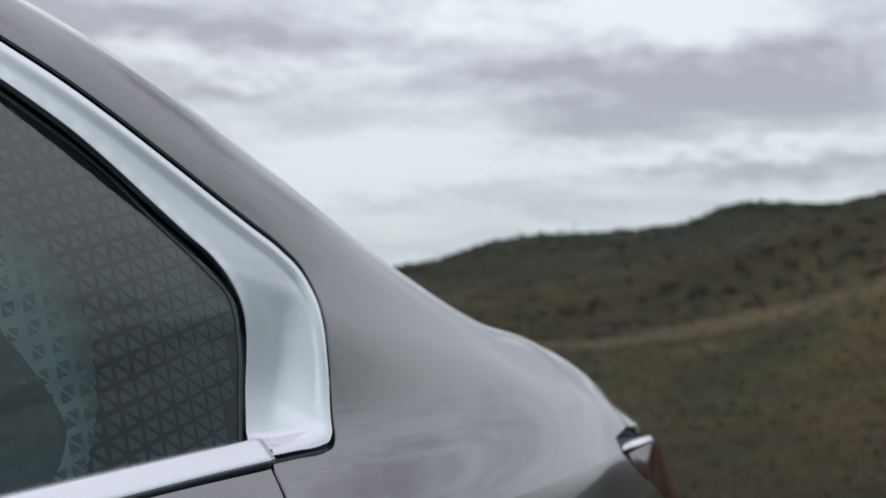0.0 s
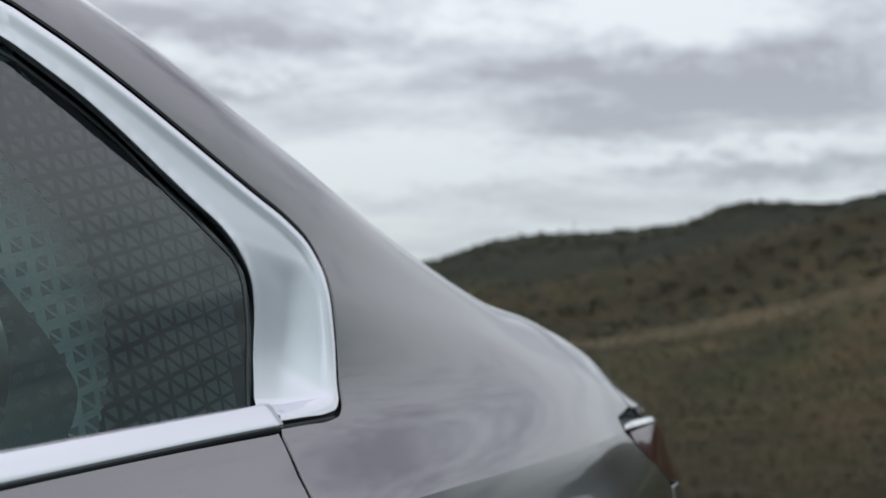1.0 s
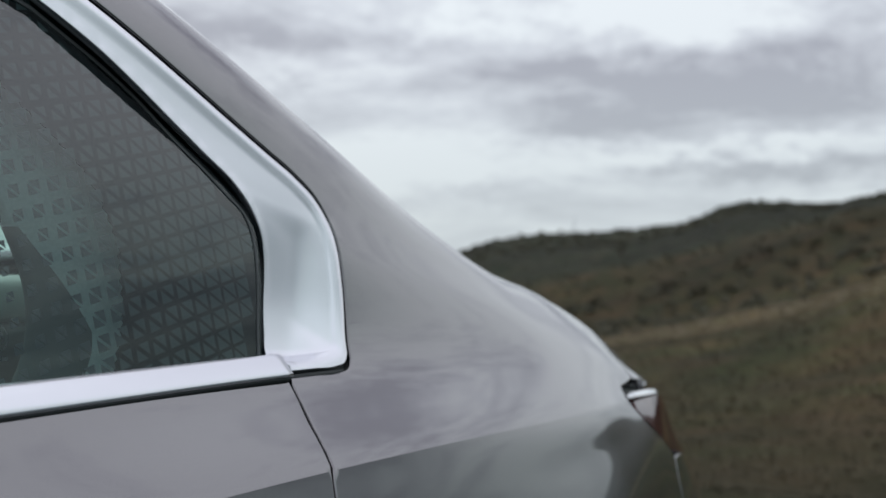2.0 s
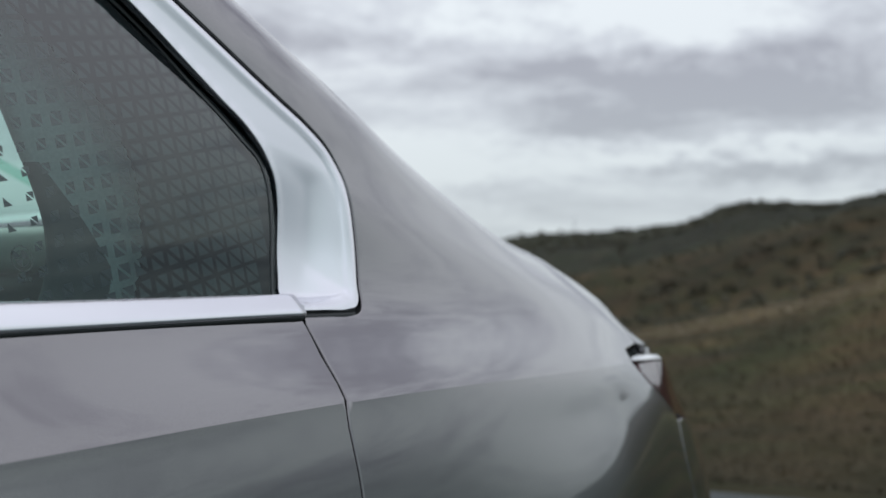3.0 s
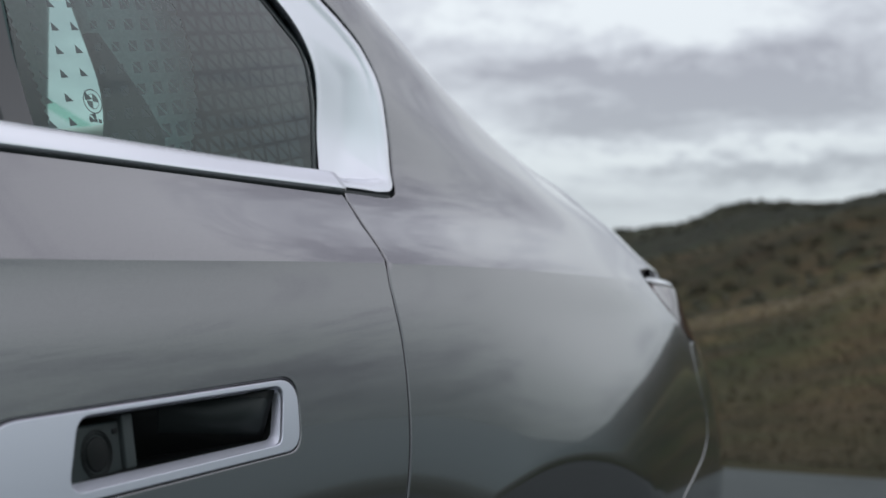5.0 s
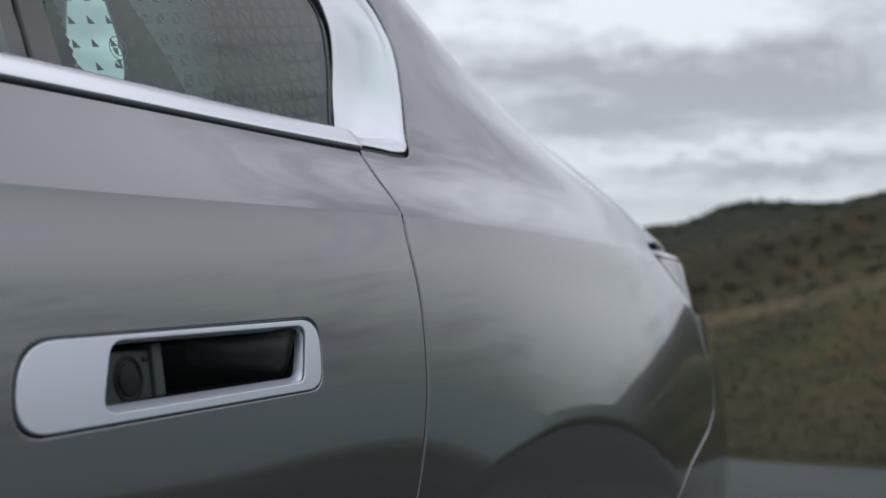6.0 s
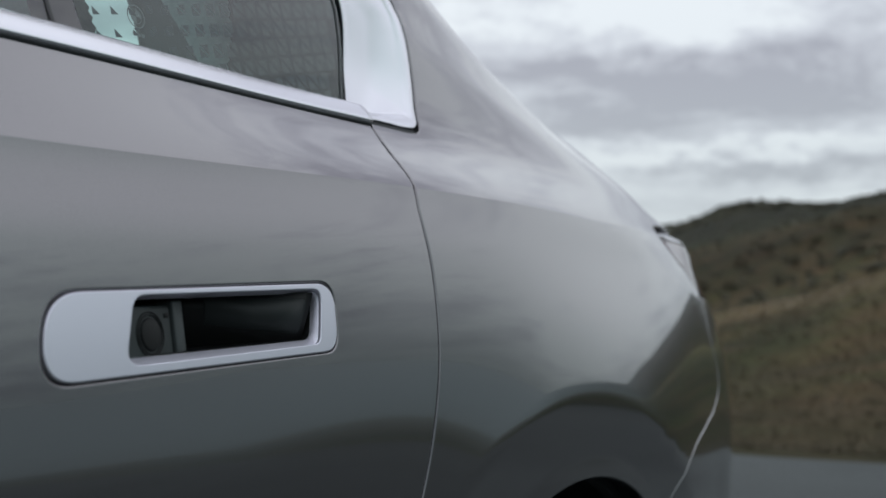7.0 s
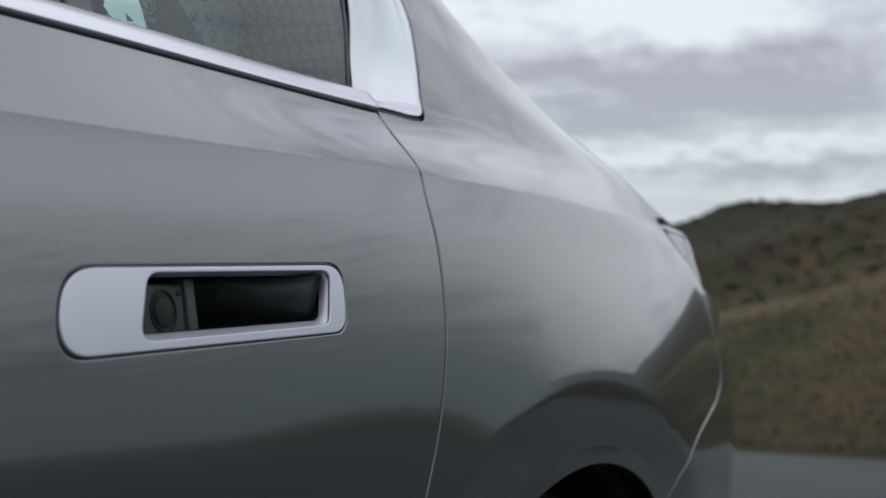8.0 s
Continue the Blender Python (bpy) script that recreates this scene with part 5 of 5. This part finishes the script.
    for y in (0.615, 2 * MID - 0.615):
        bm = bmesh.new()
        box(bm, (-0.36, y - 0.27, 0.45), (-0.12, y + 0.27, 1.06), 0.06, 4)
        part("seat_back", bm, LEATHER, car)
        bm = bmesh.new()
        box(bm, (-0.20, y - 0.14, 1.05), (-0.065, y + 0.14, 1.34), 0.022, 4)
        part("headrest", bm, TRIM_CLOTH, car)
        bm = bmesh.new()
        box(bm, (-1.05, y - 0.28, 0.35), (-0.45, y + 0.28, 0.56), 0.06, 4)
        part("seat_cushion", bm, LEATHER, car)
    bm = bmesh.new()
    box(bm, (-3.7, 0.16, 0.18), (1.25, 2 * MID - 0.16, 0.24), 0.02)
    part("floor_pan", bm, DARK_CLOTH, car)
    bm = bmesh.new()
    box(bm, (-2.42, 0.2, 0.3), (-2.36, 2 * MID - 0.2, 1.0), 0.01)
    part("bulkhead", bm, DARK_CLOTH, car)
    for y0 in (0.012, 2 * MID - 0.012):
        sgn = 1 if y0 < MID else -1
        for cx in (ARCH_X, fx):
            bm = bmesh.new()
            rows = []
            for a in np.linspace(radians(-10), radians(190), 30):
                rr = ARCH_R + 0.006
                rows.append([bm.verts.new((cx + q * math.cos(a), y0 + sgn * d, ARCH_Z + q * math.sin(a))) for q, d in ((rr, 0.0), (rr + 0.012, 0.03), (rr + 0.012, 0.30), (0.05, 0.30))])
            for a, b in zip(rows, rows[1:]):
                for i in range(3):
                    bm.faces.new((a[i], a[i + 1], b[i + 1], b[i]))
            part("wheel_housing", bm, RUBBER, car)
            build_wheel(car, (cx, y0 + sgn * 0.045, 0.331), 0 if sgn > 0 else 180)


def slope_place(px_az, el, lo, hi):
    """The place on the hills in the direction az at which the ground is seen under the elevation el."""
    best = None
    for r in np.geomspace(lo, hi, 60):
        x, y = STAND[0] + r * math.cos(radians(px_az)), STAND[1] + r * math.sin(radians(px_az))
        e = abs(math.degrees(math.atan2(land(x, y) - STAND[2], r)) - el)
        if best is None or e < best[0]:
            best = (e, x, y, land(x, y))
    return best[1:]


def leaf_clumps(rnd, centres, n, size):
    """A crown of many small leaf clumps round some centres."""
    verts, faces = [], []
    for _ in range(n):
        c, r = rnd.choice(centres)
        d = Vector((rnd.gauss(0, 1), rnd.gauss(0, 1), rnd.gauss(0, 0.8))).normalized() * r * rnd.uniform(0.55, 1.08)
        p = Vector(c) + d
        for _ in range(3):
            a = Vector((rnd.uniform(-1, 1), rnd.uniform(-1, 1), rnd.uniform(-1, 1))).normalized() * size
            b = a.orthogonal().normalized() * size * 0.55
            k = len(verts)
            verts += [tuple(p - a * 0.5), tuple(p + b * 0.5), tuple(p + a * 0.6), tuple(p - b * 0.5)]
            faces.append((k, k + 1, k + 2, k + 3))
    return verts, faces


def limb(bm, a, b, r0, r1, n=7):
    a, b = Vector(a), Vector(b)
    d = (b - a).normalized()
    u = d.orthogonal().normalized()
    w = d.cross(u)
    rings = []
    for p, r in ((a, r0), (a.lerp(b, 0.5) + u * r0 * 0.4, lerp(r0, r1, 0.5)), (b, r1)):
        rings.append([bm.verts.new(p + (u * math.cos(2 * math.pi * i / n) + w * math.sin(2 * math.pi * i / n)) * r) for i in range(n)])
    for p, q in zip(rings, rings[1:]):
        for i in range(n):
            bm.faces.new((p[i], p[(i + 1) % n], q[(i + 1) % n], q[i]))
    bm.faces.new(rings[-1])


def build_bush(name, size, seed, label, category, group=""):
    rnd = random.Random(seed)
    ob = thing(name, label=label, category=category, group=group)
    bm = bmesh.new()
    tips = []
    tall = name == "tree"
    if tall:
        limb(bm, (0, 0, -0.3 * size), (0.05 * size, 0, 0.7 * size), 0.10 * size, 0.06 * size)
    for i in range(6):
        a = 2 * math.pi * i / 6 + rnd.uniform(-0.4, 0.4)
        top = (math.cos(a) * size * rnd.uniform(0.3, 0.65), math.sin(a) * size * rnd.uniform(0.3, 0.65), size * (rnd.uniform(0.9, 1.5) if tall else rnd.uniform(0.25, 0.6)))
        limb(bm, (0.04 * size, 0, size * (0.55 if tall else -0.08)), top, 0.045 * size, 0.015 * size, 5)
        tips.append((top, size * rnd.uniform(0.28, 0.45)))
    if tall:
        tips.append(((0, 0, 1.5 * size), 0.45 * size))
    part("trunk" if tall else "stems", bm, BARK, ob)
    me = bpy.data.meshes.new("crown")
    vs, fs = leaf_clumps(rnd, tips, 260, 0.11 * size)
    me.from_pydata(vs, [], fs)
    mesh_object("crown", me, SHRUB, ob)
    return ob


def build_hill_plants():
    rnd = random.Random(11)
    tree = build_bush("tree", 2.6, 4, "dark round tree standing alone on the brown hillside", "tree")
    x, y, z = slope_place(21.0, 1.3, 160, 330)
    tree.location = (x, y, z)
    first = build_bush("bush", 1.0, 7, "dark green bush on the dry hillside", "bush", "bushes on the hillside")
    spots = [(18.5, -0.15, 1.3), (17.0, -0.5, 0.9), (16.2, 0.35, 1.1), (14.9, 0.7, 1.2), (13.6, 1.6, 1.0), (12.4, 0.9, 0.9), (11.3, 1.9, 1.3), (10.2, 2.6, 1.2),
             (9.3, 1.5, 1.0), (8.7, 3.0, 1.5), (19.8, -0.9, 1.0), (22.4, -1.1, 0.9), (24.0, -1.6, 1.1), (20.6, 0.1, 0.8), (15.5, -0.4, 0.8), (13.0, -0.1, 0.9), (10.8, 0.7, 0.8), (9.0, 2.2, 0.9)]
    for k, (az, el, size) in enumerate(spots):
        x, y, z = slope_place(az, el, 78, 148)
        m = Matrix.Translation((x, y, z)) @ Matrix.Rotation(rnd.uniform(0, 6.28), 4, "Z")
        if k == 0:
            first.matrix_basis = m
        else:
            copy_thing(first, m)


def build_mast():
    ob = thing("radio_mast", label="thin steel lattice mast on the far ridge", category="mast")
    x, y, z = slope_place(23.4, 2.95, 380, 425)
    ob.location = (x, y, z)
    for i in range(3):
        a = 2 * math.pi * i / 3
        bm = bmesh.new()
        limb(bm, (0.5 * math.cos(a), 0.5 * math.sin(a), -0.5), (0.12 * math.cos(a), 0.12 * math.sin(a), 6.0), 0.06, 0.04, 5)
        part("leg", bm, MAST_STEEL, ob)
    for h in np.arange(0.6, 6.0, 0.9):
        bm = bmesh.new()
        r = lerp(0.5, 0.12, h / 6.0)
        for i in range(3):
            a, b = 2 * math.pi * i / 3, 2 * math.pi * (i + 1) / 3
            limb(bm, (r * math.cos(a), r * math.sin(a), h), (r * math.cos(b), r * math.sin(b), h + 0.3), 0.03, 0.03, 4)
        part("brace", bm, MAST_STEEL, ob)


build_ground()
build_road()
tagged(tuft_mesh("grass", 13000, fan(6.4, 50), lambda r, d: 0.03 + 0.0042 * d * r.uniform(0.5, 1.0), 5, GRASS, 1.1), "dry brown grass tufts on the bank", "grass", kind="stuff")
tagged(tuft_mesh("dry_grass", 6000, fan(49, 66), lambda r, d: 0.1 + 0.18 * r.random(), 5, PALE_GRASS, 0.9, 8), "pale dry grass along the crest of the bank", "grass", kind="stuff")
tagged(shrub_mesh("scrub", 2200, fan(70, 430), lambda r: r.uniform(0.15, 0.48)), "dark low scrub dotted over the hillsides", "scrub", kind="stuff")
tagged(shrub_mesh("far_woods", 1500, fan(290, 425), lambda r: r.uniform(0.4, 1.2), 9), "dark woods and bushes along the far ridge", "woods", kind="stuff")
build_hill_plants()
build_mast()
build_car()
